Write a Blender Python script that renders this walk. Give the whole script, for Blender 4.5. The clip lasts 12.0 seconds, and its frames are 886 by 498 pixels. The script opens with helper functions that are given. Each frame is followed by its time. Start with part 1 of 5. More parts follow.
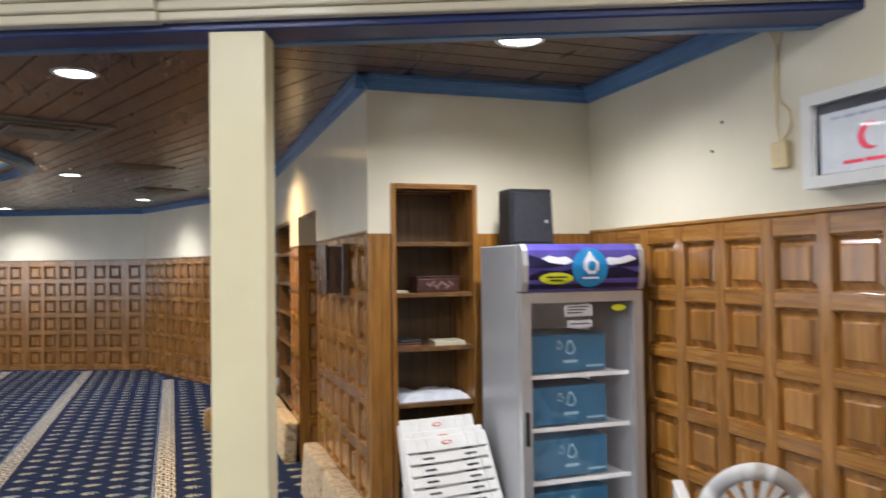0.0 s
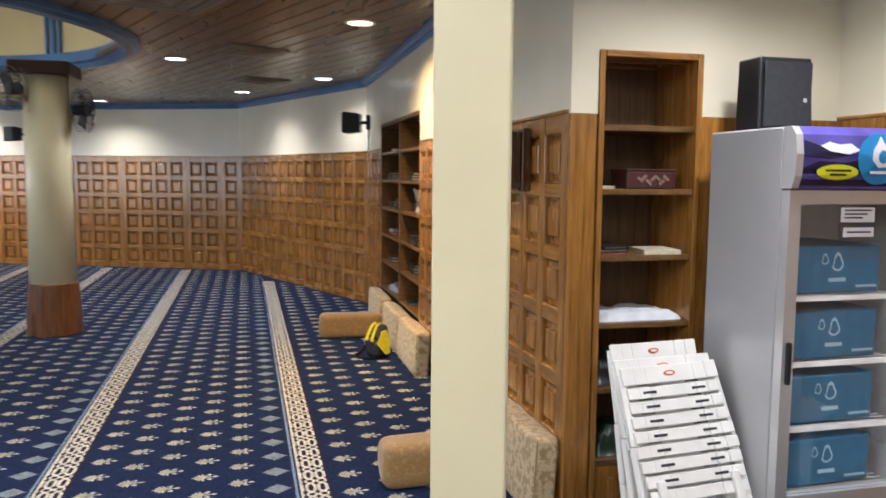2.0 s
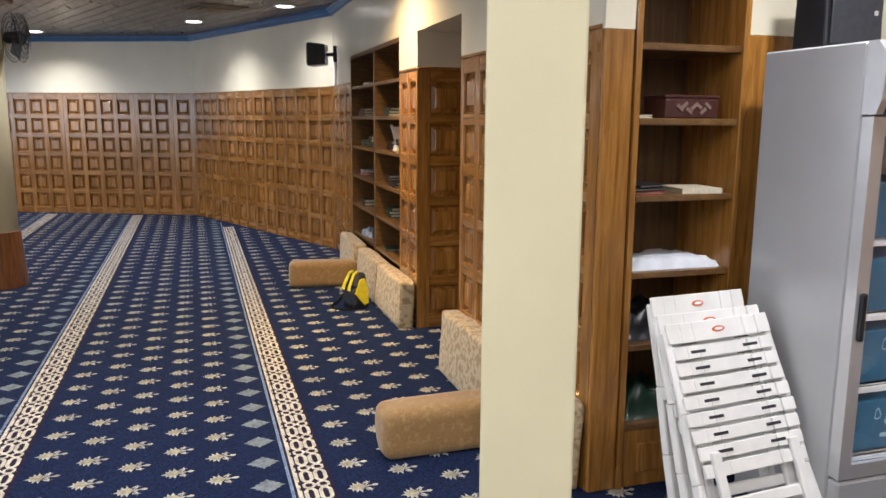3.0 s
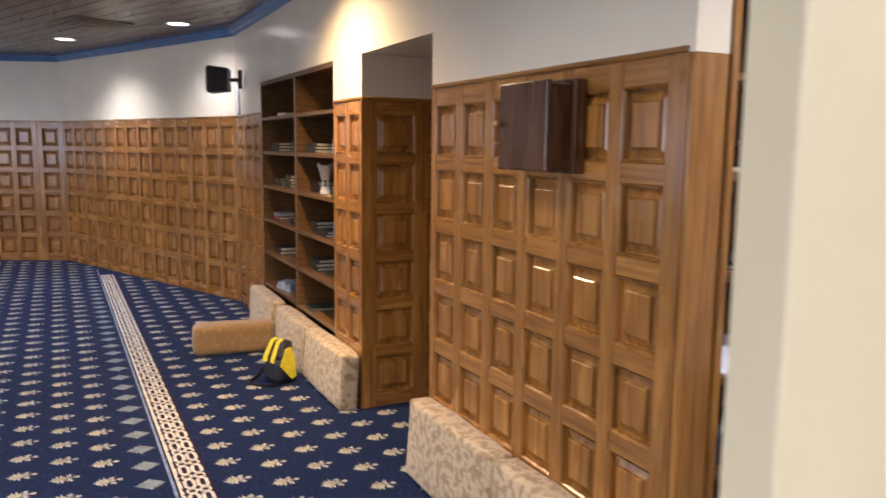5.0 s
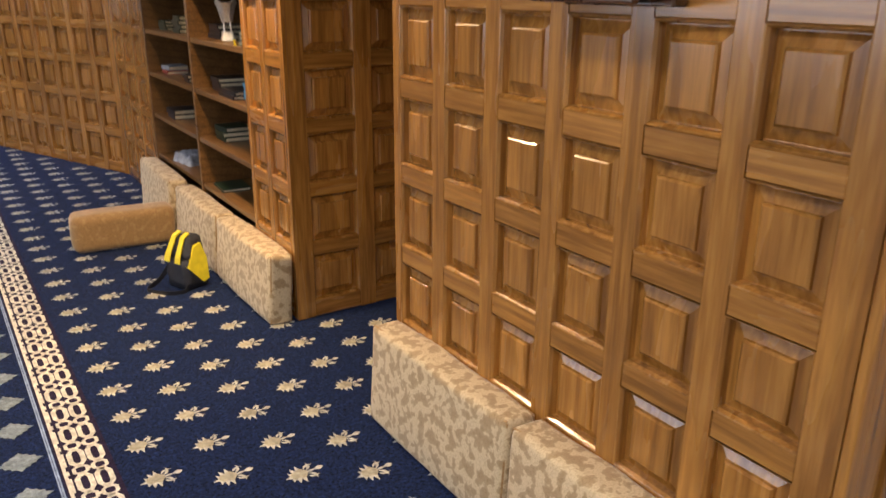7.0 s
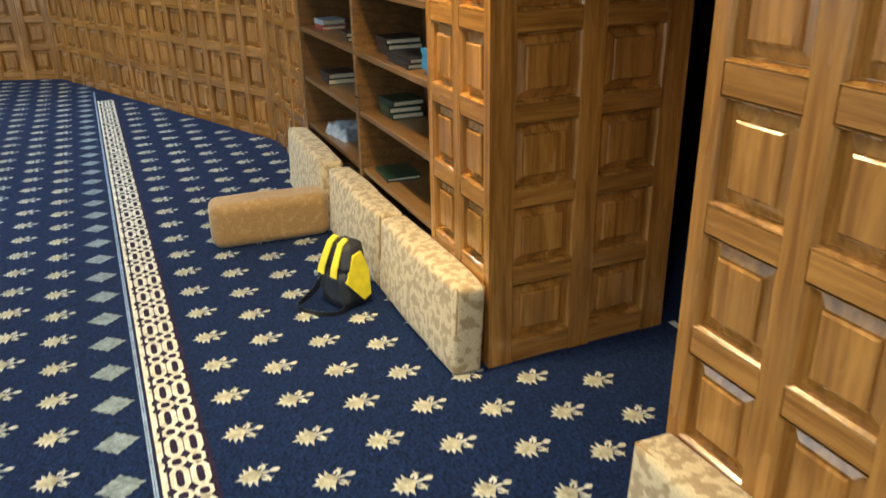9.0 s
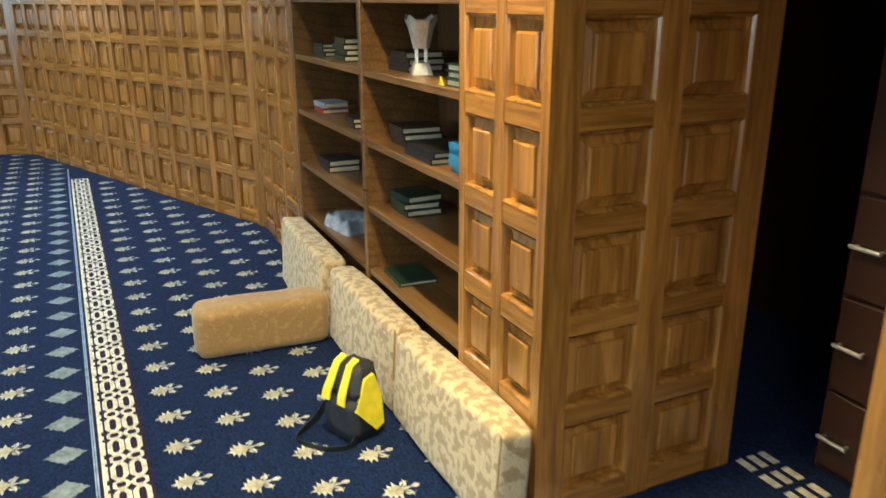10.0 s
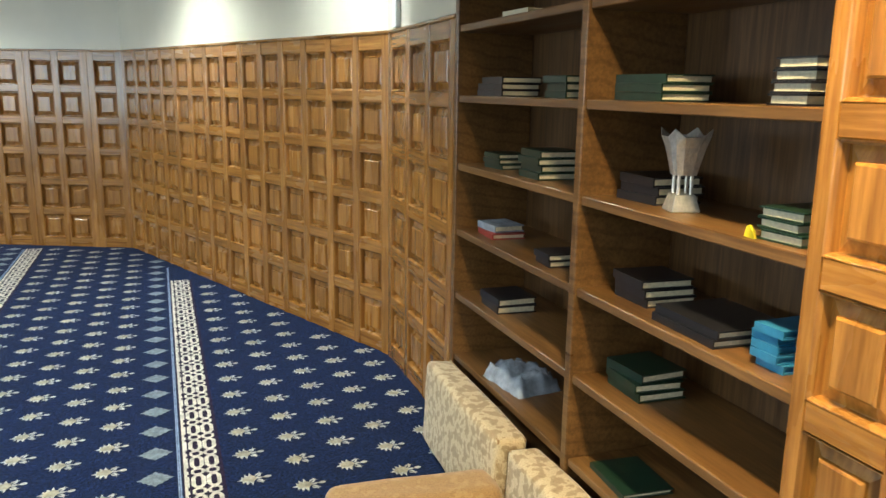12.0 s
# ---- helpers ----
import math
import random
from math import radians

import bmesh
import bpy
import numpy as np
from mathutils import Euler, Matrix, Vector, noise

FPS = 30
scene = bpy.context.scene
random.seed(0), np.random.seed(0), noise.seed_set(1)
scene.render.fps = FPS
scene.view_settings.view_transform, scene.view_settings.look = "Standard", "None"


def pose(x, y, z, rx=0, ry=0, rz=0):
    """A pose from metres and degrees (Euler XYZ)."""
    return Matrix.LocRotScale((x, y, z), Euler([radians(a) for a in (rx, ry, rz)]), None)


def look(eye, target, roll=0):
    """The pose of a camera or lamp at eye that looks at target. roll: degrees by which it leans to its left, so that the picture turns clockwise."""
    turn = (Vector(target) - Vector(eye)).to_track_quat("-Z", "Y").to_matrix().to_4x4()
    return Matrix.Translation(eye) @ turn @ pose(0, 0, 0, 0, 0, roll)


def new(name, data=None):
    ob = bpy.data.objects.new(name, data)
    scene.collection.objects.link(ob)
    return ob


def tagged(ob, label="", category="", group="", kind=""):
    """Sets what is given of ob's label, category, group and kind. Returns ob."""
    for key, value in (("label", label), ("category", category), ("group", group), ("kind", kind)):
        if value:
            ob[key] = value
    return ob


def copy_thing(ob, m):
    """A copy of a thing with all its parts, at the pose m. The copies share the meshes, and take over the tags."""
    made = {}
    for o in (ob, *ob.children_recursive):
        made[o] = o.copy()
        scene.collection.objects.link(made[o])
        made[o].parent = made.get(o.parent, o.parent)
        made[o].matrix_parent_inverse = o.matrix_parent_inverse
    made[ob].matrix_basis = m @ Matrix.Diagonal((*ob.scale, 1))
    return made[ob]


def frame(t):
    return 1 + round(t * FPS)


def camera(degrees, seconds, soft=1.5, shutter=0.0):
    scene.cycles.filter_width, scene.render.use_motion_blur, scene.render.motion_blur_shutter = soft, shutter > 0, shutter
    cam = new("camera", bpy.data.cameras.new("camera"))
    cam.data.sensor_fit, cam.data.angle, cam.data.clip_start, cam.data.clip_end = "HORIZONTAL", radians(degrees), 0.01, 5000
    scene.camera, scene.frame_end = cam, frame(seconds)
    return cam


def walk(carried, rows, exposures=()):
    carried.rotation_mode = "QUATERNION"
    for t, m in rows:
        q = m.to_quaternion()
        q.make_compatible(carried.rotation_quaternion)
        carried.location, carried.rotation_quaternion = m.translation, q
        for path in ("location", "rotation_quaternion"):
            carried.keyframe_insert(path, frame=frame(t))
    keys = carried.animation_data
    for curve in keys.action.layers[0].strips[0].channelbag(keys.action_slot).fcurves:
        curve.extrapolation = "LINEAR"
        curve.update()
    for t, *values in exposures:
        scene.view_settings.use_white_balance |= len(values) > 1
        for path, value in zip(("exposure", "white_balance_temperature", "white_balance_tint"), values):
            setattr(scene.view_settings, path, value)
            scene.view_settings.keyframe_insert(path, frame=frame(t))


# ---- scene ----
cam = camera(60.0, 12.0, shutter=0.4)
PATH = [
    (0, (0.375, 0.226, 1.617), (1.023, 2.117, 1.664), -0.8),
    (0.5, (0.24, 0.392, 1.634), (0.681, 2.341, 1.723), -0.3),
    (1, (0.207, 0.665, 1.57), (0.468, 2.648, 1.579), 0.8),
    (1.5, (0.155, 0.887, 1.533), (0.417, 2.866, 1.423), 1.0),
    (2, (0.006, 1.128, 1.527), (0.484, 3.061, 1.339), 0.5),
    (2.5, (-0.091, 1.342, 1.49), (0.484, 3.239, 1.219), 0.3),
    (3, (-0.094, 1.631, 1.473), (0.495, 3.513, 1.138), 0.4),
    (3.2, (-0.106, 1.711, 1.462), (0.511, 3.581, 1.112), 0.7),
    (4.8, (-0.206, 2.491, 1.524), (0.716, 4.243, 1.241), 0.8),
    (5, (-0.203, 2.615, 1.538), (0.676, 4.393, 1.276), 0.7),
    (5.5, (-0.179, 2.884, 1.546), (0.649, 4.687, 1.3), 0.5),
    (6, (-0.147, 3.156, 1.539), (0.798, 4.894, 1.25), 0.9),
    (6.5, (-0.073, 3.388, 1.498), (0.981, 5.02, 1.022), 0.8),
    (6.7, (-0.006, 3.479, 1.496), (1.049, 5.087, 0.948), 0.6),
    (8.3, (0.126, 4.215, 1.492), (1.095, 5.699, 0.564), 0.1),
    (8.5, (0.146, 4.33, 1.475), (1.059, 5.863, 0.57), 0.4),
    (9, (0.249, 4.647, 1.47), (0.975, 6.337, 0.683), -1.2),
    (9.5, (0.296, 4.866, 1.42), (1.044, 6.565, 0.676), -1.3),
    (10, (0.271, 5.143, 1.478), (1.082, 6.862, 0.857), -0.2),
    (10.5, (0.27, 5.37, 1.469), (0.929, 7.167, 0.889), 0.6),
    (11, (0.32, 5.679, 1.498), (0.838, 7.555, 1.036), -0.1),
    (11.5, (0.253, 5.924, 1.514), (0.818, 7.803, 1.125), 1.1),
    (12, (0.18, 6.123, 1.511), (0.839, 7.967, 1.105), 0.9),
]
walk(cam, [(t, look(eye, target, roll)) for t, eye, target, roll in PATH],
     [(0.0, -0.2, 6100, 14), (2.0, -0.15, 6100, 15), (3.2, -0.15, 6150, 16), (5.0, 0.0, 6050, 26), (6.5, 0.02, 6400, 22), (8.3, 0.05, 6100, 10), (9.0, 0.28, 5800, 0), (10.5, 0.45, 5650, -5), (12.0, 0.48, 5800, -1)])

# ---- light ----
world = bpy.data.worlds.new("sky")
scene.world = world
world.use_nodes = True
wn = world.node_tree
sky = wn.nodes.new("ShaderNodeTexSky")
sky.sky_type = "NISHITA"
sky.sun_disc = False
sky.sun_elevation, sky.sun_rotation = radians(40), radians(120)
wn.links.new(sky.outputs[0], wn.nodes["Background"].inputs[0])
wn.nodes["Background"].inputs[1].default_value = 0.1

SPOT_POWER = 160.0
COOL, WARM = (1.0, 0.97, 0.92), (1.0, 0.71, 0.36)


# ---- materials ----
def nodes_of(name):
    m = bpy.data.materials.new(name)
    m.use_nodes = True
    nt = m.node_tree
    return m, nt, nt.nodes["Principled BSDF"]


def ramp(nt, fac, stops):
    r = nt.nodes.new("ShaderNodeValToRGB")
    r.color_ramp.elements[0].position, r.color_ramp.elements[0].color = stops[0][0], (*stops[0][1], 1)
    r.color_ramp.elements[1].position, r.color_ramp.elements[1].color = stops[-1][0], (*stops[-1][1], 1)
    for p, c in stops[1:-1]:
        r.color_ramp.elements.new(p).color = (*c, 1)
    nt.links.new(fac, r.inputs[0])
    return r.outputs[0]


def noise_of(nt, scale, detail=4.0, stretch=(1, 1, 1), rough=0.55, shift=False):
    tc = nt.nodes.new("ShaderNodeTexCoord")
    mp = nt.nodes.new("ShaderNodeMapping")
    mp.inputs["Scale"].default_value = stretch
    nt.links.new(tc.outputs["Object"], mp.inputs[0])
    if shift:
        info = nt.nodes.new("ShaderNodeObjectInfo")
        mul = nt.nodes.new("ShaderNodeMath")
        mul.operation, mul.inputs[1].default_value = "MULTIPLY", 37.0
        nt.links.new(info.outputs["Random"], mul.inputs[0])
        nt.links.new(mul.outputs[0], mp.inputs["Location"])
    n = nt.nodes.new("ShaderNodeTexNoise")
    n.inputs["Scale"].default_value, n.inputs["Detail"].default_value, n.inputs["Roughness"].default_value = scale, detail, rough
    nt.links.new(mp.outputs[0], n.inputs["Vector"])
    return n.outputs["Fac"]


def mix(nt, a, b, fac, mode="MULTIPLY"):
    m = nt.nodes.new("ShaderNodeMix")
    m.data_type, m.blend_type = "RGBA", mode
    for sock, v in ((m.inputs[0], fac), (m.inputs[6], a), (m.inputs[7], b)):
        if isinstance(v, (int, float)):
            sock.default_value = v
        elif isinstance(v, tuple):
            sock.default_value = (*v, 1)
        else:
            nt.links.new(v, sock)
    return m.outputs[2]


def bump(nt, bsdf, height, strength, dist=0.004):
    b = nt.nodes.new("ShaderNodeBump")
    b.inputs["Strength"].default_value, b.inputs["Distance"].default_value = strength, dist
    nt.links.new(height, b.inputs["Height"])
    nt.links.new(b.outputs[0], bsdf.inputs["Normal"])


def wood(name, dark, light, rough=0.28, axis=2, scale=1.0, coat=0.4, figure=0.4):
    """Varnished timber with its grain along one axis, varied from piece to piece."""
    m, nt, b = nodes_of(name)
    st = [26 * scale] * 3
    st[axis] = 1.6 * scale
    fine = noise_of(nt, 3.2, 5, tuple(st), 0.6, True)
    st2 = [5.0 * scale] * 3
    st2[axis] = 0.7 * scale
    broad = noise_of(nt, 2.0, 3, tuple(st2), 0.5, True)
    c = ramp(nt, fine, [(0.33, dark), (0.5, tuple((p * 0.45 + q * 0.55) for p, q in zip(dark, light))), (0.62, light)])
    c = mix(nt, c, ramp(nt, broad, [(0.3, (0.62, 0.58, 0.52)), (0.7, (1.12, 1.08, 1.0))]), 0.8)
    wave = nt.nodes.new("ShaderNodeTexWave")
    wave.wave_type, wave.rings_direction = "RINGS", "XYZ"[axis]
    wave.inputs["Scale"].default_value, wave.inputs["Distortion"].default_value = 6.5 * scale, 3.5
    wave.inputs["Detail"].default_value, wave.inputs["Detail Scale"].default_value = 2.0, 1.2
    wc = nt.nodes.new("ShaderNodeTexCoord")
    wm = nt.nodes.new("ShaderNodeMapping")
    squeeze = [1.0, 1.0, 1.0]
    squeeze[axis] = 0.16
    wm.inputs["Scale"].default_value = squeeze
    wi = nt.nodes.new("ShaderNodeObjectInfo")
    wv = nt.nodes.new("ShaderNodeCombineXYZ")
    for k in range(3):
        wr = nt.nodes.new("ShaderNodeMath")
        wr.operation, wr.inputs[1].default_value = "MULTIPLY", (1.7, 2.9, 11.0)[k]
        nt.links.new(wi.outputs["Random"], wr.inputs[0])
        nt.links.new(wr.outputs[0], wv.inputs[k])
    nt.links.new(wc.outputs["Object"], wm.inputs[0])
    nt.links.new(wv.outputs[0], wm.inputs["Location"])
    nt.links.new(wm.outputs[0], wave.inputs["Vector"])
    c = mix(nt, c, ramp(nt, wave.outputs["Fac"], [(0.04, (0.46, 0.36, 0.28)), (0.24, (1.0, 1.0, 1.0))]), figure)
    info = nt.nodes.new("ShaderNodeObjectInfo")
    c = mix(nt, c, ramp(nt, info.outputs["Random"], [(0.0, (0.74, 0.7, 0.66)), (1.0, (1.08, 1.05, 1.0))]), 0.6)
    nt.links.new(c, b.inputs["Base Color"])
    r = ramp(nt, broad, [(0.2, (rough * 0.75,) * 3), (0.8, (rough * 1.35,) * 3)])
    nt.links.new(r, b.inputs["Roughness"])
    b.inputs["Coat Weight"].default_value, b.inputs["Coat Roughness"].default_value = coat, 0.16
    bump(nt, b, fine, 0.22, 0.002)
    return m


def plain(name, colour, rough=0.5, metal=0.0, vary=0.12, scale=6.0, grain=90.0, relief=0.1):
    """A painted, moulded or cast surface with faint stains and fine relief."""
    m, nt, b = nodes_of(name)
    s = noise_of(nt, scale, 4)
    c = mix(nt, tuple(colour), ramp(nt, s, [(0.3, (1 - vary,) * 3), (0.7, (1 + vary * 0.5,) * 3)]), 1.0)
    nt.links.new(c, b.inputs["Base Color"])
    b.inputs["Roughness"].default_value, b.inputs["Metallic"].default_value = rough, metal
    if relief:
        bump(nt, b, noise_of(nt, grain, 3), relief, 0.002)
    return m


def glow(name, colour, strength):
    m, nt, b = nodes_of(name)
    b.inputs["Emission Color"].default_value, b.inputs["Emission Strength"].default_value = (*colour, 1), strength
    return m


def glass_of(name, tint=(1, 1, 1)):
    m, nt, b = nodes_of(name)
    b.inputs["Base Color"].default_value = (*tint, 1)
    b.inputs["Roughness"].default_value, b.inputs["Transmission Weight"].default_value, b.inputs["IOR"].default_value = 0.02, 1.0, 1.45
    return m


def damask(name, ground, figure, scale=16.0, edge=0.5):
    """Woven upholstery with a scrolling two-tone figure."""
    m, nt, b = nodes_of(name)
    warp = noise_of(nt, scale, 2.5, (1, 1, 1), 0.5)
    blot = ramp(nt, warp, [(edge - 0.05, ground), (edge + 0.04, figure)])
    band = nt.nodes.new("ShaderNodeMath")
    band.operation, band.inputs[1].default_value = "PINGPONG", 0.06
    nt.links.new(warp, band.inputs[0])
    lines = ramp(nt, band.outputs[0], [(0.006, (0.72, 0.68, 0.6)), (0.02, (1, 1, 1))])
    c = mix(nt, blot, lines, 0.6)
    c = mix(nt, c, ramp(nt, noise_of(nt, 240, 2), [(0.3, (0.8,) * 3), (0.7, (1.1,) * 3)]), 0.8)
    nt.links.new(c, b.inputs["Base Color"])
    b.inputs["Roughness"].default_value, b.inputs["Sheen Weight"].default_value = 0.75, 0.3
    bump(nt, b, warp, 0.35, 0.004)
    return m


def carpet(name, colour, contrast=0.5):
    m, nt, b = nodes_of(name)
    pile = noise_of(nt, 85, 5, (1, 1, 1), 0.8)
    wear = noise_of(nt, 26, 3)
    c = mix(nt, tuple(colour), ramp(nt, pile, [(0.38, (1 - contrast,) * 3), (0.62, (1 + contrast,) * 3)]), 1.0)
    c = mix(nt, c, ramp(nt, wear, [(0.32, (0.72,) * 3), (0.68, (1.22,) * 3)]), 1.0)
    nt.links.new(c, b.inputs["Base Color"])
    b.inputs["Roughness"].default_value, b.inputs["Specular IOR Level"].default_value = 0.95, 0.1
    b.inputs["Sheen Weight"].default_value, b.inputs["Sheen Roughness"].default_value = 0.06, 0.5
    b.inputs["Sheen Tint"].default_value = (0.55, 0.68, 1.0, 1)
    bump(nt, b, pile, 0.6, 0.006)
    return m


OAK = wood("oak", (0.310, 0.138, 0.026), (0.470, 0.232, 0.051), 0.25, coat=0.6)
OAK_FLAT = wood("oak_rail", (0.310, 0.138, 0.026), (0.470, 0.232, 0.051), 0.25, axis=0, coat=0.6)
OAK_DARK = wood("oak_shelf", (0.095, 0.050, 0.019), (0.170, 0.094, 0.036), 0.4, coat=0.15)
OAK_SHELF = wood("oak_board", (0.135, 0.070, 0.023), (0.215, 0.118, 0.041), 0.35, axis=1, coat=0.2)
WALNUT = wood("walnut", (0.045, 0.018, 0.008), (0.11, 0.048, 0.02), 0.25)
SKIRT_WOOD = wood("skirt_timber", (0.13, 0.048, 0.014), (0.24, 0.095, 0.030), 0.3)
CEILING_WOOD = wood("ceiling_plank", (0.052, 0.022, 0.010), (0.155, 0.070, 0.034), 0.3, axis=1, coat=0.25)
# real dark timber; on the passage shell the colour also stands for missing light
DARK_WOOD_AND_UNLIT = plain("dark_timber_and_unlit", (0.04, 0.017, 0.010), 0.3)
CREAM = plain("cream_gloss_paint", (0.81, 0.76, 0.60), 0.22, 0, 0.07, 1.6, 30, 0.05)
PILLAR_PAINT = plain("pillar_paint", (0.82, 0.76, 0.51), 0.35, 0, 0.06, 2.0, 40, 0.06)
OCHRE = plain("ochre_paint", (0.66, 0.56, 0.30), 0.4, 0, 0.1, 1.5, 40, 0.05)
BLUE_PAINT = plain("blue_paint", (0.075, 0.19, 0.40), 0.35, 0, 0.2, 5)
NAVY_PAINT = plain("navy_paint", (0.015, 0.035, 0.16), 0.35, 0, 0.2, 5)
NAVY = carpet("navy_carpet", (0.0060, 0.0138, 0.050), 1.0)
GOLD = carpet("gold_wool", (0.40, 0.37, 0.27), 0.25)
PALE_GOLD = carpet("pale_gold_wool", (0.50, 0.50, 0.45), 0.2)
SILVER = carpet("silver_wool", (0.21, 0.25, 0.27), 0.25)
IVORY = carpet("ivory_wool", (0.66, 0.62, 0.52), 0.2)
PALE_BLUE = carpet("pale_blue_wool", (0.26, 0.34, 0.5), 0.2)
BLACKISH = carpet("band_wool", (0.02, 0.012, 0.03), 0.3)
LAMP_GLOW = glow("lamp_glow", (1.0, 0.96, 0.88), 14.0)
LAMP_WARM = glow("lamp_warm_glow", (1.0, 0.66, 0.28), 9.0)
WHITE_METAL = plain("white_enamel", (0.78, 0.78, 0.76), 0.35, 0, 0.06)


# ---- building helpers ----
def box(bm, x0, x1, y0, y1, z0, z1, m=None):
    r = bmesh.ops.create_cube(bm, size=1)
    t = Matrix.Translation(((x0 + x1) / 2, (y0 + y1) / 2, (z0 + z1) / 2)) @ Matrix.Diagonal((abs(x1 - x0), abs(y1 - y0), abs(z1 - z0), 1))
    bmesh.ops.transform(bm, matrix=(m @ t) if m else t, verts=r["verts"])
    return r["verts"]


def bevelled(bm, width, segments=1, verts=None):
    edges = [e for e in bm.edges if len(e.link_faces) == 2 and e.calc_face_angle(0) > 0.6]
    bmesh.ops.bevel(bm, geom=edges, offset=width, segments=segments, affect="EDGES", profile=0.5)


def tube(bm, p, q, r0, r1=None, sides=16, caps=True):
    p, q = Vector(p), Vector(q)
    m = Matrix.Translation((p + q) / 2) @ (q - p).to_track_quat("Z", "Y").to_matrix().to_4x4()
    return bmesh.ops.create_cone(bm, cap_ends=caps, segments=sides, radius1=r0, radius2=r0 if r1 is None else r1, depth=(q - p).length, matrix=m)["verts"]


def mesh_of(name, bm, material, smooth=False):
    me = bpy.data.meshes.new(name)
    bmesh.ops.recalc_face_normals(bm, faces=bm.faces)
    bm.to_mesh(me)
    bm.free()
    me.materials.append(material)
    if smooth:
        for p in me.polygons:
            p.use_smooth = True
    return me


def part(name, bm, material, parent=None, label="", m=None, smooth=False):
    ob = new(name, mesh_of(name, bm, material, smooth))
    if parent:
        ob.parent = parent
    if m:
        ob.matrix_basis = m
    return tagged(ob, label)


def thing(name, m, label, category, group="", kind=""):
    ob = new(name)
    ob.empty_display_size = 0.1
    ob.matrix_basis = m
    return tagged(ob, label, category, group, kind)


def simple(name, boxes, material, parent=None, bevel=0.0, label="", m=None, segments=1):
    bm = bmesh.new()
    for b in boxes:
        box(bm, *b)
    if bevel:
        bevelled(bm, bevel, segments)
    return part(name, bm, material, parent, label, m)


def structure(name, boxes, material, label, m=None, bevel=0.0):
    return tagged(simple(name, boxes, material, None, bevel, "", m), label, name.split("_")[0], "", "structure")


# ---- the room ----
EAST, NICHE_Y, DOOR0, DOOR1, BOOK0, BOOK1 = 1.315, 4.19, 5.815, 6.74, 7.237, 9.19
BEND, CORNER = Vector((1.315, 10.22)), Vector((-0.185, 13.81))
SIDE, CEIL, DADO, HEAD = 2.646, 2.64, 1.80, 2.05
BACK, WEST = -3.0, -9.0
DIAG = math.degrees(math.atan2(CORNER.y - BEND.y, CORNER.x - BEND.x))
DIAG_LEN = (CORNER - BEND).length
FAR, FAR_LEN = 157.5, 9.6
FAR_END = CORNER + FAR_LEN * Vector((math.cos(radians(FAR)), math.sin(radians(FAR))))


def wall(name, x, y, angle, length, label, z0=DADO, z1=CEIL + 0.02, thick=0.2, recess=0.0):
    """A painted wall that runs from (x, y) along an angle, its face to the left of the way."""
    return structure(name, [(0, length, -thick, -recess, z0, z1)], CREAM, label, pose(x, y, 0, 0, 0, angle))


panel_meshes = {}


def panel_mesh(w, h, material):
    key = (round(w, 3), round(h, 3), material.name)
    if key not in panel_meshes:
        bm = bmesh.new()
        rings = [(0, 0.0), (0.003, -0.0015), (0.008, -0.010), (0.009, -0.0295), (0.012, -0.0295), (0.039, -0.019), (0.040, -0.0105), (0.045, -0.006)]
        loops = []
        for inset, y in rings:
            a, c = w / 2 - inset, h / 2 - inset
            loops.append([bm.verts.new(v) for v in ((-a, y, -c), (a, y, -c), (a, y, c), (-a, y, c))])
        for p, q in zip(loops, loops[1:]):
            for i in range(4):
                bm.faces.new((p[i], p[(i + 1) % 4], q[(i + 1) % 4], q[i]))
        bm.faces.new(loops[-1])
        panel_meshes[key] = mesh_of("panel", bm, material)
    return panel_meshes[key]


PENDING, RAILS = [], []


def wainscot(owner, length, cols, pad0=0.06, pad1=0.06, stile=0.06, rows=6, top=DADO, base=0.085, cap=0.08, rail=0.065, wide=(), deep=0.2, trim=0.0, start=0.0):
    """Framed panelling on a wall's lower part; the frame stands in front of its core. wide: columns before which a broader stile stands."""
    extra = 0.07
    pitch = (length - pad0 - pad1 + stile - extra * len(wide)) / cols
    w = pitch - stile
    rp = (top - base - cap + rail) / rows
    h = rp - rail
    simple("wall_core", [(start, length - trim, -deep, -0.03, 0, top)], OAK_DARK, owner)
    x = pad0
    simple("stile", [(0, pad0, -0.03, 0, 0, top)], OAK, owner)
    for i in range(cols):
        if i in wide:
            simple("broad_stile", [(x - 0.001, x + extra, -0.03, 0.004, 0, top)], OAK, owner, 0.003)
            x += extra
        for j in range(rows + 1):
            z = base + j * rp
            low, high = (0, base) if j == 0 else (top - cap, top) if j == rows else (z - rail, z)
            RAILS.append((w, high - low, owner, pose(x + w / 2, 0, low)))
            if j < rows:
                PENDING.append((w, h, owner, pose(x + w / 2, 0, z + h / 2)))
        x += w
        simple("stile", [(x, x + (stile if i < cols - 1 else pad1), -0.03, 0, 0, top)], OAK, owner)
        x += stile
    simple("cap_moulding", [(0, length, -0.03, 0.008, top, top + 0.018)], OAK_FLAT, owner, 0.004)


# floor
floor = structure("floor", [(WEST - 0.3, SIDE + 1.3, BACK - 0.3, 19.0, -0.12, 0)], NAVY, "navy blue patterned wall-to-wall prayer carpet")

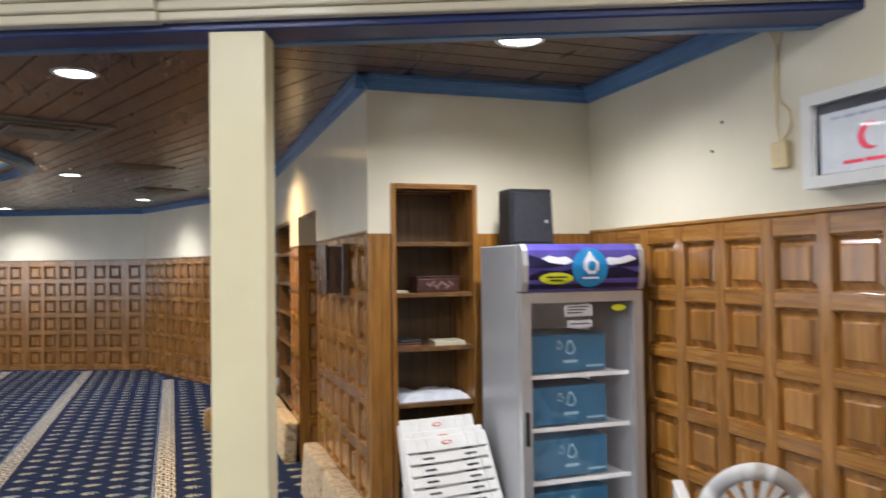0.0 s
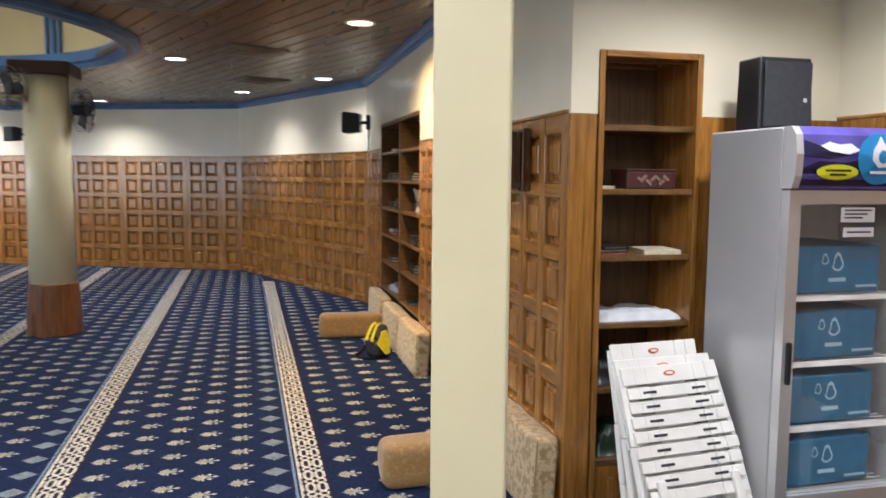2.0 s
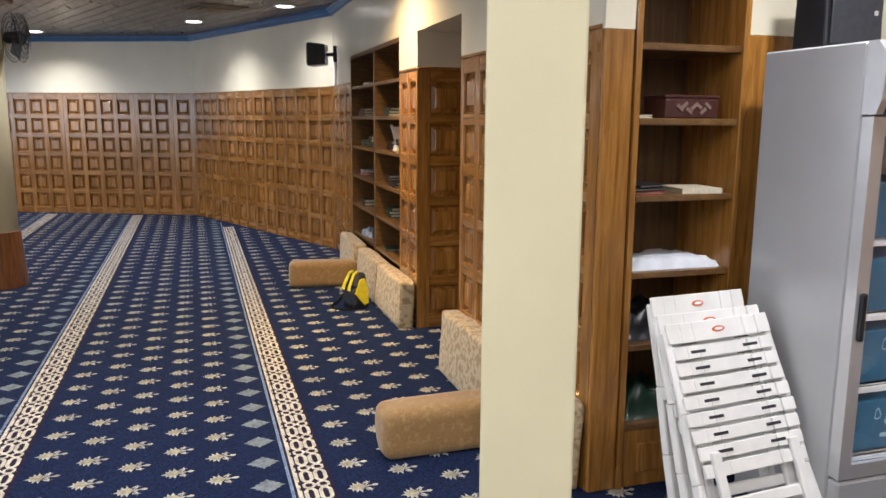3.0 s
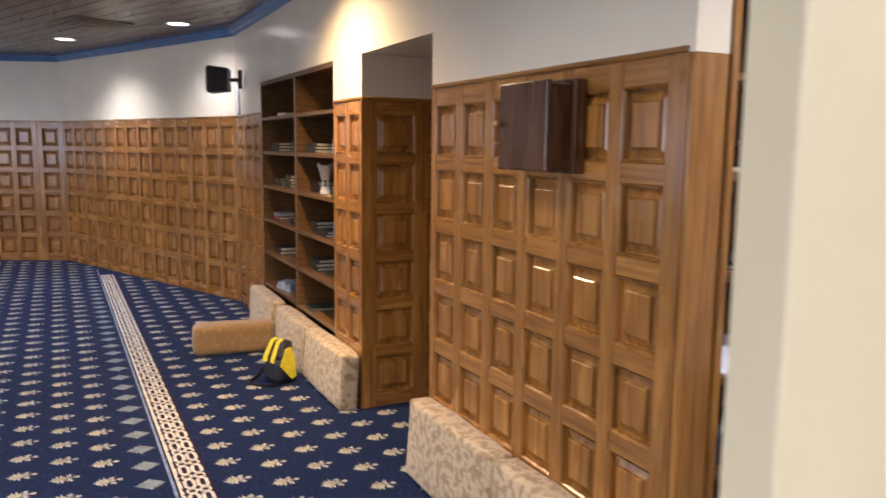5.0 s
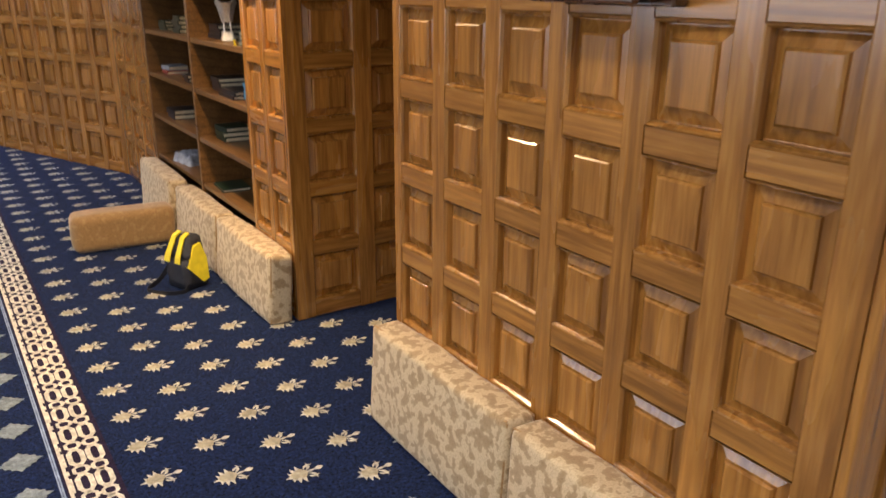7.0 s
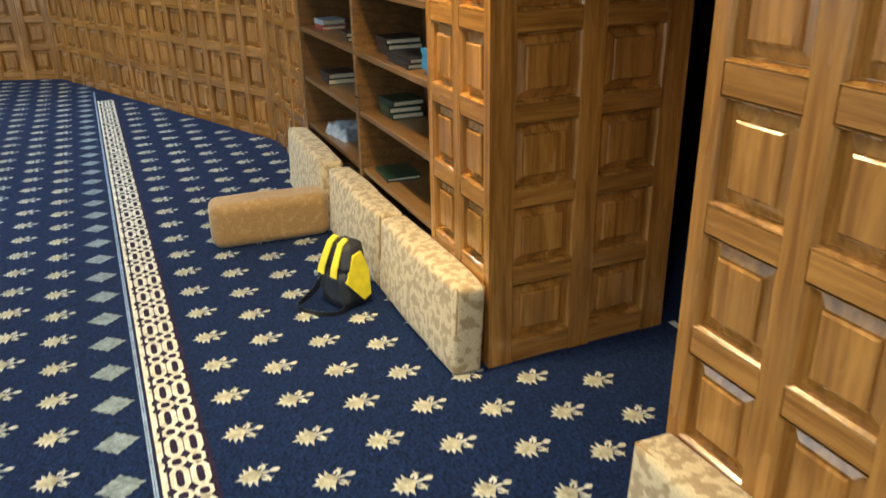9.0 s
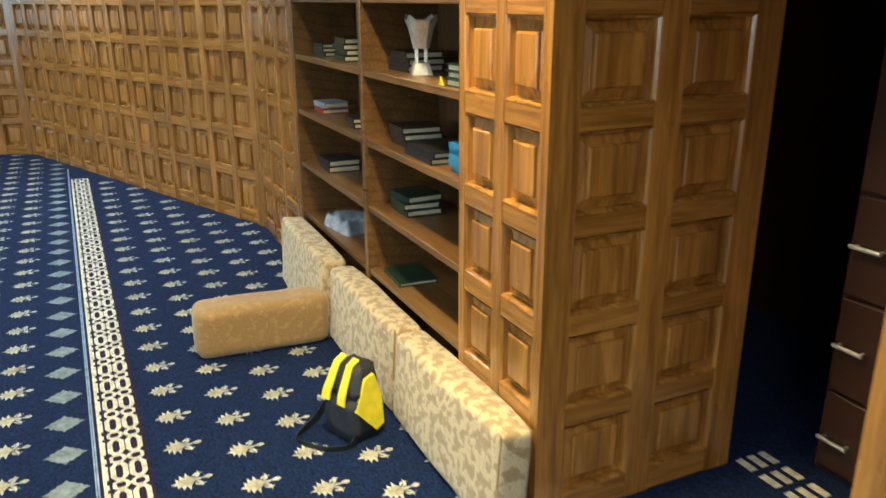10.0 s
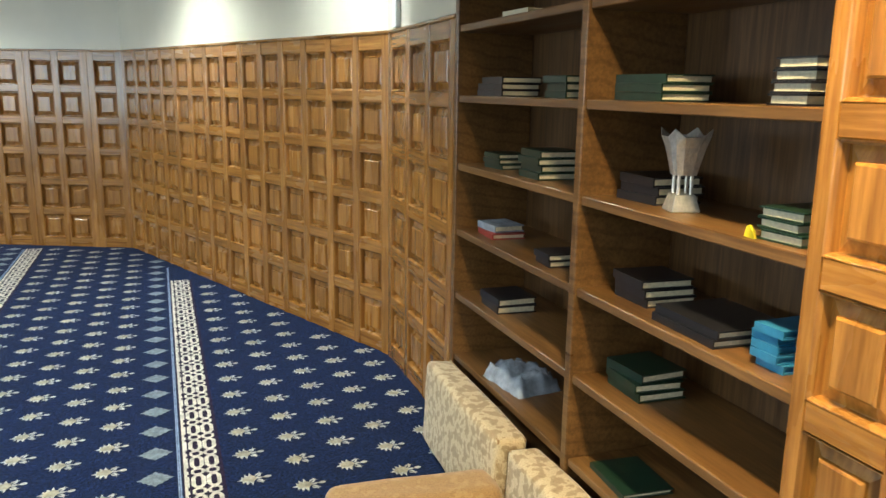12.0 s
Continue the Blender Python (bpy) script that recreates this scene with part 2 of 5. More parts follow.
# east side of the hall
w = wall("wall_annex_side", SIDE, BACK, 90, NICHE_Y - BACK, "glossy cream painted wall above framed timber panels", z1=3.0)
wainscot(w, NICHE_Y - BACK, 23, 0.24, 0.28)
NX0, NX1, NTOP = 1.44, 1.934, 2.07
w = structure("wall_niche", [(0, SIDE - NX1, -0.02, 0, DADO, CEIL), (SIDE - NX1, SIDE - NX0, -0.02, 0, NTOP, CEIL), (SIDE - NX0, SIDE - EAST, -0.02, 0, DADO, CEIL)],
              CREAM, "glossy cream wall with a narrow timber shelf niche", pose(SIDE, NICHE_Y, 0, 0, 0, 180))
simple("timber_post", [(SIDE - NX0 + 0.002, SIDE - EAST, -0.02, 0.002, 0, DADO)], OAK, w, 0.004)
simple("timber_facing", [(0, SIDE - NX1 - 0.002, -0.02, 0.002, 0, DADO)], OAK, w, 0.004)
w = wall("wall_door_side", EAST, NICHE_Y + 0.021, 90, DOOR0 - NICHE_Y - 0.021, "glossy cream wall above oak panelling", thick=0.12)
wainscot(w, DOOR0 - NICHE_Y - 0.021, 6, 0.075, 0.04, deep=0.12)
structure("wall_door_end", [(1.436, 2.07, DOOR0 - 0.2, DOOR0, 0, CEIL)], OAK, "timber faced end of a wall at an opening")
structure("lintel", [(EAST, 2.07, DOOR0 + 0.001, DOOR1 - 0.001, HEAD, CEIL)], CREAM, "cream painted head over an open passage")
w = structure("wall_pier_side", [(0, 2.07 - EAST, -0.2, 0, DADO, CEIL)], CREAM, "cream reveal above oak panelling in a passage", pose(2.07, DOOR1, 0, 0, 0, 180))
wainscot(w, 2.07 - EAST, 2, 0.10, 0.09, 0.085, trim=0.033)
w = wall("wall_pier", EAST, DOOR1 + 0.201, 90, BOOK0 - DOOR1 - 0.201, "cream wall above a narrow oak panelled pier", thick=0.3)
w2 = structure("wall_pier_face", [(0, 0.2, -0.2, 0, DADO, CEIL)], CREAM, "cream corner of a pier", pose(EAST, DOOR1 + 0.001, 0, 0, 0, 90))
wainscot(w2, BOOK0 - DOOR1, 2, 0.04, 0.035, 0.05, start=0.033)
structure("wall_over_books", [(EAST, EAST + 0.5, BOOK0, BOOK1, 2.06, CEIL)], CREAM, "cream wall over a built-in bookcase")
w = wall("wall_beside_books", EAST, BOOK1, 90, BEND.y - BOOK1, "cream wall above oak panelling beside a bookcase", thick=0.4)
wainscot(w, BEND.y - BOOK1, 3, 0.07, 0.06)
w = wall("wall_slanted", BEND.x, BEND.y, DIAG, DIAG_LEN, "cream slanting wall above oak panelling")
wainscot(w, DIAG_LEN, 14, 0.06, 0.06)
w = wall("wall_far", CORNER.x, CORNER.y, FAR, FAR_LEN, "cream far wall above oak panelling")
wainscot(w, FAR_LEN, 34, 0.06, 0.06, wide=(1, 3, 7, 11, 15, 19, 23, 27, 31))
structure("wall_back", [(WEST, SIDE + 0.2, BACK - 0.2, BACK, 0, 3.0)], CREAM, "plain cream wall closing the hall")
structure("wall_west", [(WEST - 0.2, WEST, BACK, 19, 0, 0.9), (WEST - 0.2, WEST, BACK, 19, 2.3, 3.0), (WEST - 0.2, WEST, BACK, 1, 0.9, 2.3), (WEST - 0.2, WEST, 15, 19, 0.9, 2.3)],
          CREAM, "plain cream wall with a long window opening")
# closing walls of the passage, its gloom put into their dark colour
structure("wall_passage", [(3.2, 3.4, 4.6, 9, 0, CEIL), (2.07, 3.2, 4.6, 4.8, 0, CEIL), (2.07, 3.2, 8.0, 8.2, 0, CEIL)], DARK_WOOD_AND_UNLIT, "passage walls whose dark timber colour stands in for missing light")

# ceilings
DOME, DOME_R = Vector((-3.3, 8.05)), 2.3
BEAM_Y, BEAM, SKEW = 2.23, Vector((0.698, 3.033)), 157.5


def plank_ceiling(name, x0, x1, y0, y1, pitch, gap, angle, label):
    """Planks with open joints, cut round the dome, over a dark backing."""
    d = Vector((math.cos(radians(angle)), math.sin(radians(angle))))
    n = Vector((-d.y, d.x))
    corners = [Vector(c) for c in ((x0, y0), (x1, y0), (x1, y1), (x0, y1))]
    vs, fs = [], []

    def clip(poly, p, q):
        out = []
        for a, b in zip(poly, poly[1:] + poly[:1]):
            sa, sb = (a - p).dot(q), (b - p).dot(q)
            if sa >= 0:
                out.append(a)
            if sa * sb < 0:
                out.append(a + (b - a) * (sa / (sa - sb)))
        return out

    def slab(poly, za, zb):
        if len(poly) < 3:
            return
        k, c = len(vs), len(poly)
        vs.extend([(p.x, p.y, za) for p in poly] + [(p.x, p.y, zb) for p in poly])
        fs.append(tuple(range(k + c - 1, k - 1, -1)))
        fs.append(tuple(range(k + c, k + 2 * c)))
        fs.extend((k + i, k + (i + 1) % c, k + c + (i + 1) % c, k + c + i) for i in range(c))

    corners = clip(corners, BEAM, Vector((math.sin(radians(22.5)), math.cos(radians(22.5)))))
    offs = [c.dot(n) for c in corners]
    o, c0 = min(offs), DOME.dot(n)
    while o < max(offs):
        for lo, hi, za, zb in ((o + gap / 2, o + pitch - gap / 2, CEIL, CEIL + 0.012), (o, o + pitch, CEIL + 0.012, CEIL + 0.04)):
            strip = clip(clip(list(corners), n * lo, n), n * hi, -n)
            if len(strip) < 3:
                continue
            if max(abs(lo - c0), abs(hi - c0)) >= DOME_R or DOME.x < x0 - DOME_R:
                slab(strip, za, zb)
                continue
            for s in (1, -1):
                va, vb = (DOME.dot(d) + s * math.sqrt(DOME_R ** 2 - (e - c0) ** 2) for e in (lo, hi))
                p, q = n * lo + d * va, n * hi + d * vb
                cut = Vector((-(q - p).y, (q - p).x)).normalized()
                if cut.dot(d) * s < 0:
                    cut = -cut
                slab(clip(strip, p, cut), za, zb)
        o += pitch
    me = bpy.data.meshes.new(name)
    me.from_pydata(vs, [], fs)
    me.materials.append(CEILING_WOOD)
    return tagged(new(name, me), label, "ceiling", "", "structure")


plank_ceiling("ceiling", WEST, 0.62, 2.0, 18.5, 0.165, 0.010, 112.5, "dark varnished plank ceiling with open joints")
plank_ceiling("ceiling_east", 0.62, EAST + 0.05, NICHE_Y, 13.0, 0.165, 0.010, 112.5, "dark varnished plank ceiling with open joints")
plank_ceiling("ceiling_annex", 0.62, SIDE, 2.0, NICHE_Y, 0.165, 0.010, 2.0, "brown varnished plank ceiling with open joints")
structure("ceiling_over", [(WEST, SIDE + 1, BACK, 7.0, 3.0, 3.1)], CREAM, "higher cream painted ceiling")
# passage ceiling, darkened by colour as the space is unlit
structure("ceiling_passage", [(2.07, 3.4, 4.6, 9, HEAD + 0.2, CEIL)], DARK_WOOD_AND_UNLIT, "passage ceiling coloured dark to stand in for missing light")


def ring(bm, c, profile, sides=72):
    loops = []
    for i in range(sides):
        a = 2 * math.pi * i / sides
        loops.append([bm.verts.new((c.x + r * math.cos(a), c.y + r * math.sin(a), z)) for r, z in profile])
    for i in range(sides):
        p, q = loops[i], loops[(i + 1) % sides]
        for k in range(len(profile) - 1):
            bm.faces.new((p[k], p[k + 1], q[k + 1], q[k]))


bm = bmesh.new()
ring(bm, DOME, [(DOME_R - 0.04, CEIL + 0.6), (DOME_R - 0.04, CEIL + 1.2), (0.02, CEIL + 1.9)])
ring(bm, DOME, [(DOME_R - 0.04, CEIL + 0.02), (DOME_R - 0.04, CEIL + 0.6)])
drum = tagged(part("dome", bm, OCHRE), "ochre cream painted round drum opening in the ceiling", "dome", "", "structure")
bm = bmesh.new()
ring(bm, DOME, [(DOME_R + 0.10, CEIL), (DOME_R + 0.10, CEIL - 0.03), (DOME_R + 0.05, CEIL - 0.035), (DOME_R + 0.04, CEIL - 0.06), (DOME_R - 0.03, CEIL - 0.065),
                (DOME_R - 0.05, CEIL - 0.02), (DOME_R - 0.08, CEIL + 0.0), (DOME_R - 0.08, CEIL + 0.10), (DOME_R - 0.04, CEIL + 0.10)])
part("blue_moulding", bm, BLUE_PAINT, drum)


def cornice(name, x, y, angle, length):
    bm = bmesh.new()
    prof = [(0, 0), (0, -0.075), (0.014, -0.075), (0.02, -0.055), (0.038, -0.045), (0.048, -0.02), (0.066, -0.016), (0.066, 0)]
    ends = [[bm.verts.new((u, v, CEIL + h - 0.001)) for v, h in prof] for u in (0, length)]
    for i in range(len(prof)):
        j = (i + 1) % len(prof)
        bm.faces.new((ends[0][i], ends[0][j], ends[1][j], ends[1][i]))
    bm.faces.new(ends[0])
    bm.faces.new(ends[1][::-1])
    ob = part(name, bm, BLUE_PAINT, m=pose(x, y, 0, 0, 0, angle))
    return tagged(ob, "blue painted cornice moulding under the ceiling", "trim", "", "structure")


cornice("trim_side", SIDE, BEAM_Y + 0.05, 90, NICHE_Y - BEAM_Y - 0.05)
cornice("trim_niche", SIDE, NICHE_Y, 180, SIDE - EAST + 0.066)
cornice("trim_east", EAST, NICHE_Y - 0.066, 90, BEND.y - NICHE_Y + 0.066)
cornice("trim_slanted", BEND.x, BEND.y, DIAG, DIAG_LEN)
cornice("trim_far", CORNER.x, CORNER.y, FAR, FAR_LEN)

# beam on the square pillar
BM = pose(BEAM.x, BEAM.y, 0, 0, 0, SKEW)
beam = structure("beam", [(-2.1, 9.5, -0.25, 0, 2.60, 3.0)], CREAM, "cream beam with blue edge between two ceilings", BM)
simple("blue_edge", [(-2.1, 9.5, -0.20, -0.035, 2.50, 2.599)], NAVY_PAINT, beam, 0.006)
simple("blue_grey_moulding", [(-2.1, 9.5, -0.262, -0.201, 2.495, 2.53), (-2.1, 9.5, -0.252, -0.201, 2.53, 2.599)], BLUE_PAINT, beam, 0.006)
simple("cream_moulding", [(-2.1, 0.42, -0.0345, 0.012, 2.53, 2.562), (-2.1, 0.42, -0.0345, 0.03, 2.563, 2.599),
                          (0.421, 9.5, -0.0345, 0.030, 2.525, 2.562), (0.421, 9.5, -0.0345, 0.05, 2.563, 2.599)], CREAM, beam, 0.005)
simple("cream_lip", [(-2.1, 9.5, 0.001, 0.075, 2.60, 2.64)], CREAM, beam, 0.01)
bm = bmesh.new()
box(bm, -0.105, 0.105, -0.065, 0.065, 0, 2.5, pose(0.600, 3.193, 0, 0, 0, -21))
bevelled(bm, 0.006, 2)
tagged(part("pillar", bm, PILLAR_PAINT), "pale cream painted square pillar with chamfered edges", "pillar", "", "structure")

# ---- lamps ----
def downlight(x, y, warm=False, power=1.0):
    th = thing("downlight", pose(x, y, CEIL), "warm recessed round downlight in a plank ceiling" if warm else "bright round white downlight recessed in a plank ceiling", "ceiling light", "ceiling downlights")
    bm = bmesh.new()
    ring(bm, Vector((0, 0)), [(0.115, 0.0), (0.115, -0.006), (0.105, -0.010), (0.09, -0.006), (0.088, 0.0)], 32)
    part("trim_ring", bm, WHITE_METAL, th)
    bm = bmesh.new()
    tube(bm, (0, 0, -0.004), (0, 0, 0.0), 0.089, sides=32)
    part("diffuser", bm, LAMP_WARM if warm else LAMP_GLOW, th)
    lamp = bpy.data.lights.new("downlight_beam", "SPOT")
    lamp.energy, lamp.color, lamp.spot_size, lamp.spot_blend, lamp.shadow_soft_size = SPOT_POWER * power * (2.3 if warm else 1), WARM if warm else COOL, radians(152 if warm or y < 6 else 142), 1.0, 0.09
    ob = new("downlight_beam", lamp)
    ob.matrix_basis = pose(x, y, CEIL - 0.02)


for x, y in ((1.83, 3.36), (-0.13, 4.54), (-1.62, 5.5), (-0.71, 9.08), (0.81, 10.21), (-0.12, 11.95), (-2.25, 13.95), (-2.04, 10.84), (-4.5, 15.0)):
    downlight(x, y, False, 0.6 if x > 0.5 and y > 9 else 1.0)
downlight(0.78, 6.84, True)
downlight(-5.2, 14.2, True)
# lamps of the higher ceiling behind, and the daylight of the west window
for x, y in ((-0.6, 1.6), (-3.0, 1.6), (1.4, 0.2), (-1.6, -1.0), (-5.0, 0.0)):
    lamp = bpy.data.lights.new("ceiling_tube", "AREA")
    lamp.shape, lamp.size, lamp.size_y, lamp.energy, lamp.color = "RECTANGLE", 1.2, 0.3, 55.0, COOL
    new("ceiling_tube", lamp).matrix_basis = pose(x, y, 2.97)
# unseen fill lamp added under the closed drum top to brighten drum and carpet
lamp = bpy.data.lights.new("dome_fill", "AREA")
lamp.shape, lamp.size, lamp.energy, lamp.color = "DISK", 2.4, 34.0, (1.0, 0.95, 0.82)
new("dome_fill", lamp).matrix_basis = pose(DOME.x, DOME.y, CEIL + 1.25)
lamp = bpy.data.lights.new("window_sky", "AREA")
lamp.shape, lamp.size, lamp.size_y, lamp.energy, lamp.color = "RECTANGLE", 1.3, 13.5, 270.0, (0.90, 0.95, 1.0)
new("window_sky", lamp).matrix_basis = pose(WEST - 0.05, 8, 1.6, 0, -90, 0)

# ---- carpet pattern: woven figures lying on the pile ----
LEAN = -0.0095


def in_hall(x, y):
    if y > BEND.y - 0.1 and (Vector((x, y)) - BEND).cross(CORNER - BEND) > -0.25:
        return False
    u = Vector((math.cos(radians(FAR)), math.sin(radians(FAR))))
    if (u.x * (y - CORNER.y) - u.y * (x - CORNER.x)) < 0.06:
        return False
    if x > EAST - 0.05 and y > NICHE_Y - 0.03 and not (DOOR0 + 0.05 < y < DOOR1 - 0.05):
        return False
    return True


def flat_mesh(name, polys, material, z, label):
    vs, fs = [], []
    for poly in polys:
        k = len(vs)
        vs.extend((x, y, z) for x, y in poly)
        fs.append(tuple(range(k, k + len(poly))))
    me = bpy.data.meshes.new(name)
    me.from_pydata(vs, [], fs)
    me.materials.append(material)
    ob = new(name, me)
    ob.parent = floor
    return tagged(ob, label, "", "", "stuff")


def leaf(cx, cy, ang, r0, r1, w, curl=0.0):
    """A pointed leaf from r0 to r1 along an angle, bent by curl."""
    pts = []
    for f, s in ((0, 0.25), (0.35, 0.9), (0.6, 1.0), (0.85, 0.55), (1, 0), (0.85, -0.55), (0.6, -1.0), (0.35, -0.9), (0, -0.25)):
        a = ang + curl * f * f
        r = r0 + (r1 - r0) * f
        pts.append((cx + r * math.cos(a) - s * w * math.sin(a), cy + r * math.sin(a) + s * w * math.cos(a)))
    return pts


def palmette(cx, cy, size):
    """A flower in profile: pointed tail, scalloped body and three petals held apart from it, lying along +x; body and rim apart."""
    up = radians(4)
    c, q = math.cos(up), math.sin(up)

    def place(u, v):
        u, v = u * 0.92, v * 1.12
        return cx + size * (u * c - v * q), cy + size * (u * q + v * c)
    rim, half = [], [(-0.074, 0.0), (-0.050, 0.008), (-0.052, 0.027), (-0.036, 0.017), (-0.034, 0.043), (-0.018, 0.023), (-0.009, 0.050), (0.000, 0.022), (0.006, 0.010)]
    outline = half + [(0.012, 0.0)] + [(u, -v) for u, v in half[:0:-1]]
    for (ua, va), (ub, vb) in zip(outline, outline[1:] + outline[:1]):
        rim.append([place(-0.012, 0.0), place(ua, va), place(ub, vb)])
    for a, r0, r1, w, k in ((0, 0.012, 0.046, 0.006, 0), (0, 0.044, 0.078, 0.011, 0), (30, 0.018, 0.062, 0.006, 30), (-30, 0.018, 0.062, 0.006, -30), (62, 0.024, 0.060, 0.006, -30), (-62, 0.024, 0.060, 0.006, 30)):
        rim.append(leaf(*place(0.0, 0.0), up + radians(a), r0 * size, r1 * size, w * size, radians(k)))
    body = [place(-0.012 + 0.030 * math.cos(t) * (1.25 if math.cos(t) < 0 else 1), 0.024 * math.sin(t) * (1 + 0.18 * math.cos(5 * t))) for t in (2 * math.pi * i / 20 for i in range(20))]
    return rim, body


def lozenge(cx, cy):
    """A soft stepped diamond with a ragged edge, long along +x."""
    pts = []
    for i in range(24):
        t = 2 * math.pi * i / 24
        k = 1.0 / (abs(math.cos(t)) ** 1.1 + abs(math.sin(t)) ** 1.1) * (1.04 if i % 2 == 0 else 0.90)
        pts.append((cx + 0.068 * k * math.cos(t), cy + 0.060 * k * math.sin(t)))
    return pts


gold, hearts, silver, ivory, pale, bands = [], [], [], [], [], []
ROW = 0.2241


def shear(x, y):
    return x + LEAN * (y - 5.0), y


for k in range(-2, 6):
    s = 0.264 - 1.24 * k
    cols = [(-0.165, True, 1)] + [(-0.342 - 0.177 * i, False, i % 2) for i in range(5)]
    if k == 0:
        cols += [(0.196 + 0.1955 * i, False, i % 2) for i in range(7)]
    for off, grey, ph in cols:
        y = 0.685 - 17 * ROW + ph * ROW / 2
        while y < 17:
            x, yy = shear(s + off, y)
            if k >= 0 and in_hall(x, yy):
                if grey:
                    silver.append(lozenge(x, yy))
                else:
                    rim, heart = palmette(x, yy, 0.92)
                    gold.extend(rim)
                    hearts.append(heart)
            y += ROW
    if k < 0:
        continue

    def quad(x0, x1, y0, y1, store):
        pts = [shear(x, y) for x, y in ((s + x0, y0), (s + x1, y0), (s + x1, y1), (s + x0, y1))]
        if all(in_hall(*p) for p in pts):
            store.append(pts)

    def ringed(cx, cy, hw, hh, t, store):
        outer = [(hw, -hh * 0.55), (hw, hh * 0.55), (hw * 0.45, hh), (-hw * 0.45, hh), (-hw, hh * 0.55), (-hw, -hh * 0.55), (-hw * 0.45, -hh), (hw * 0.45, -hh)]
        inner = [(math.copysign(max(abs(x) - t * (1 if abs(x) == hw else 0.4), 0.001), x), math.copysign(abs(y) - t * (1 if abs(y) == hh else 0.4), y)) for x, y in outer]
        for i in range(8):
            j = (i + 1) % 8
            store.append([shear(s + cx + p[0], cy + p[1]) for p in (outer[i], outer[j], inner[j], inner[i])])

    y = 2.0 - 31 * 0.162
    while y < 17:
        quad(-0.064, 0.094, y, y + 0.162, bands)
        quad(-0.0815, -0.0765, y, y + 0.162, pale)
        quad(-0.0750, -0.0690, y, y + 0.162, pale)
        if in_hall(*shear(s + 0.09, y + 0.165)):
            quad(-0.058, -0.047, y, y + 0.162, ivory)
            quad(-0.047, -0.040, y + 0.012, y + 0.098, ivory)
            quad(-0.047, -0.041, y + 0.118, y + 0.144, ivory)
            for cx in (-0.006, 0.052):
                ringed(cx, y + 0.055, 0.0275, 0.056, 0.0165, ivory)
                ringed(cx, y + 0.1355, 0.0255, 0.0265, 0.0115, ivory)
                quad(cx - 0.010, cx + 0.010, y + 0.102, y + 0.113, ivory)
                quad(cx - 0.010, cx + 0.010, y + 0.158, y + 0.166, ivory)
            quad(0.019, 0.030, y + 0.128, y + 0.143, ivory)
        y += 0.162
flat_mesh("gold_figures", gold, PALE_GOLD, 0.003, "small pale palmettes woven in rows")
flat_mesh("gold_hearts", hearts, GOLD, 0.0045, "golden centres of the woven palmettes")
flat_mesh("silver_figures", silver, SILVER, 0.003, "silver grey lozenges beside the bands")
flat_mesh("dark_bands", bands, BLACKISH, 0.002, "dark bands between prayer rows")
flat_mesh("ivory_chains", ivory, IVORY, 0.004, "ivory chain border")
flat_mesh("pale_lines", pale, PALE_BLUE, 0.003, "thin pale blue lines")
sill = []
for i in range(9):
    for x0 in (2.10, 2.15, 2.2):
        sill.append([(x0, DOOR0 + 0.05 + i * 0.1), (x0 + 0.03, DOOR0 + 0.05 + i * 0.1), (x0 + 0.03, DOOR0 + 0.12 + i * 0.1), (x0, DOOR0 + 0.12 + i * 0.1)])
flat_mesh("passage_border", sill, IVORY, 0.004, "ivory woven border across the passage")

# ---- more materials ----
TAN = damask("tan_damask", (0.36, 0.25, 0.125), (0.58, 0.46, 0.275), 30, 0.49)
TAN_PLAIN = damask("tan_velvet", (0.40, 0.25, 0.095), (0.33, 0.19, 0.065), 30, 0.42)
WHITE_PLASTIC = plain("white_plastic", (0.80, 0.80, 0.78), 0.35, 0, 0.08, 9)
GREY_STEEL = plain("grey_enamel_steel", (0.46, 0.47, 0.49), 0.3, 0.15, 0.08, 3)
ALUMINIUM = plain("aluminium", (0.62, 0.63, 0.65), 0.35, 0.6, 0.08)
BLACK = plain("black_plastic", (0.012, 0.013, 0.016), 0.35, 0, 0.3, 20)
CHARCOAL = plain("charcoal_cloth", (0.02, 0.022, 0.03), 0.6, 0, 0.3, 40, 200, 0.4)
YELLOW = plain("yellow_nylon", (0.78, 0.66, 0.02), 0.5, 0, 0.15, 20, 300, 0.3)
BRASS_DULL = plain("dull_ornament", (0.22, 0.15, 0.12), 0.5)
BRASS = plain("brass", (0.6, 0.4, 0.14), 0.3, 1.0)
CHROME = plain("hammered_silver", (0.82, 0.79, 0.72), 0.34, 0.75, 0.2, 60, 60, 0.9)
PAPER = plain("paper_edges", (0.62, 0.57, 0.42), 0.8, 0, 0.2, 90)
GREEN_COVER = plain("dark_green_cover", (0.012, 0.032, 0.02), 0.35, 0, 0.3, 30)
BLACK_COVER = plain("black_cover", (0.014, 0.014, 0.018), 0.35, 0, 0.3, 30)
BLUE_COVER = plain("blue_cover", (0.04, 0.2, 0.4), 0.4, 0, 0.2, 30)
RED_COVER = plain("red_cover", (0.28, 0.04, 0.03), 0.45, 0, 0.2, 30)
WHITE_CLOTH = plain("white_cloth", (0.70, 0.74, 0.80), 0.85, 0, 0.15, 14, 200, 0.4)
GREY_CLOTH = plain("grey_cloth", (0.26, 0.30, 0.37), 0.85, 0, 0.4, 24, 200, 0.4)
MAROON = plain("maroon_leather", (0.07, 0.024, 0.02), 0.4, 0, 0.3, 30, 60, 0.4)
CARTON = plain("blue_carton", (0.02, 0.12, 0.22), 0.5, 0, 0.12, 8)
PALE_INK = plain("pale_ink", (0.35, 0.5, 0.58), 0.5)
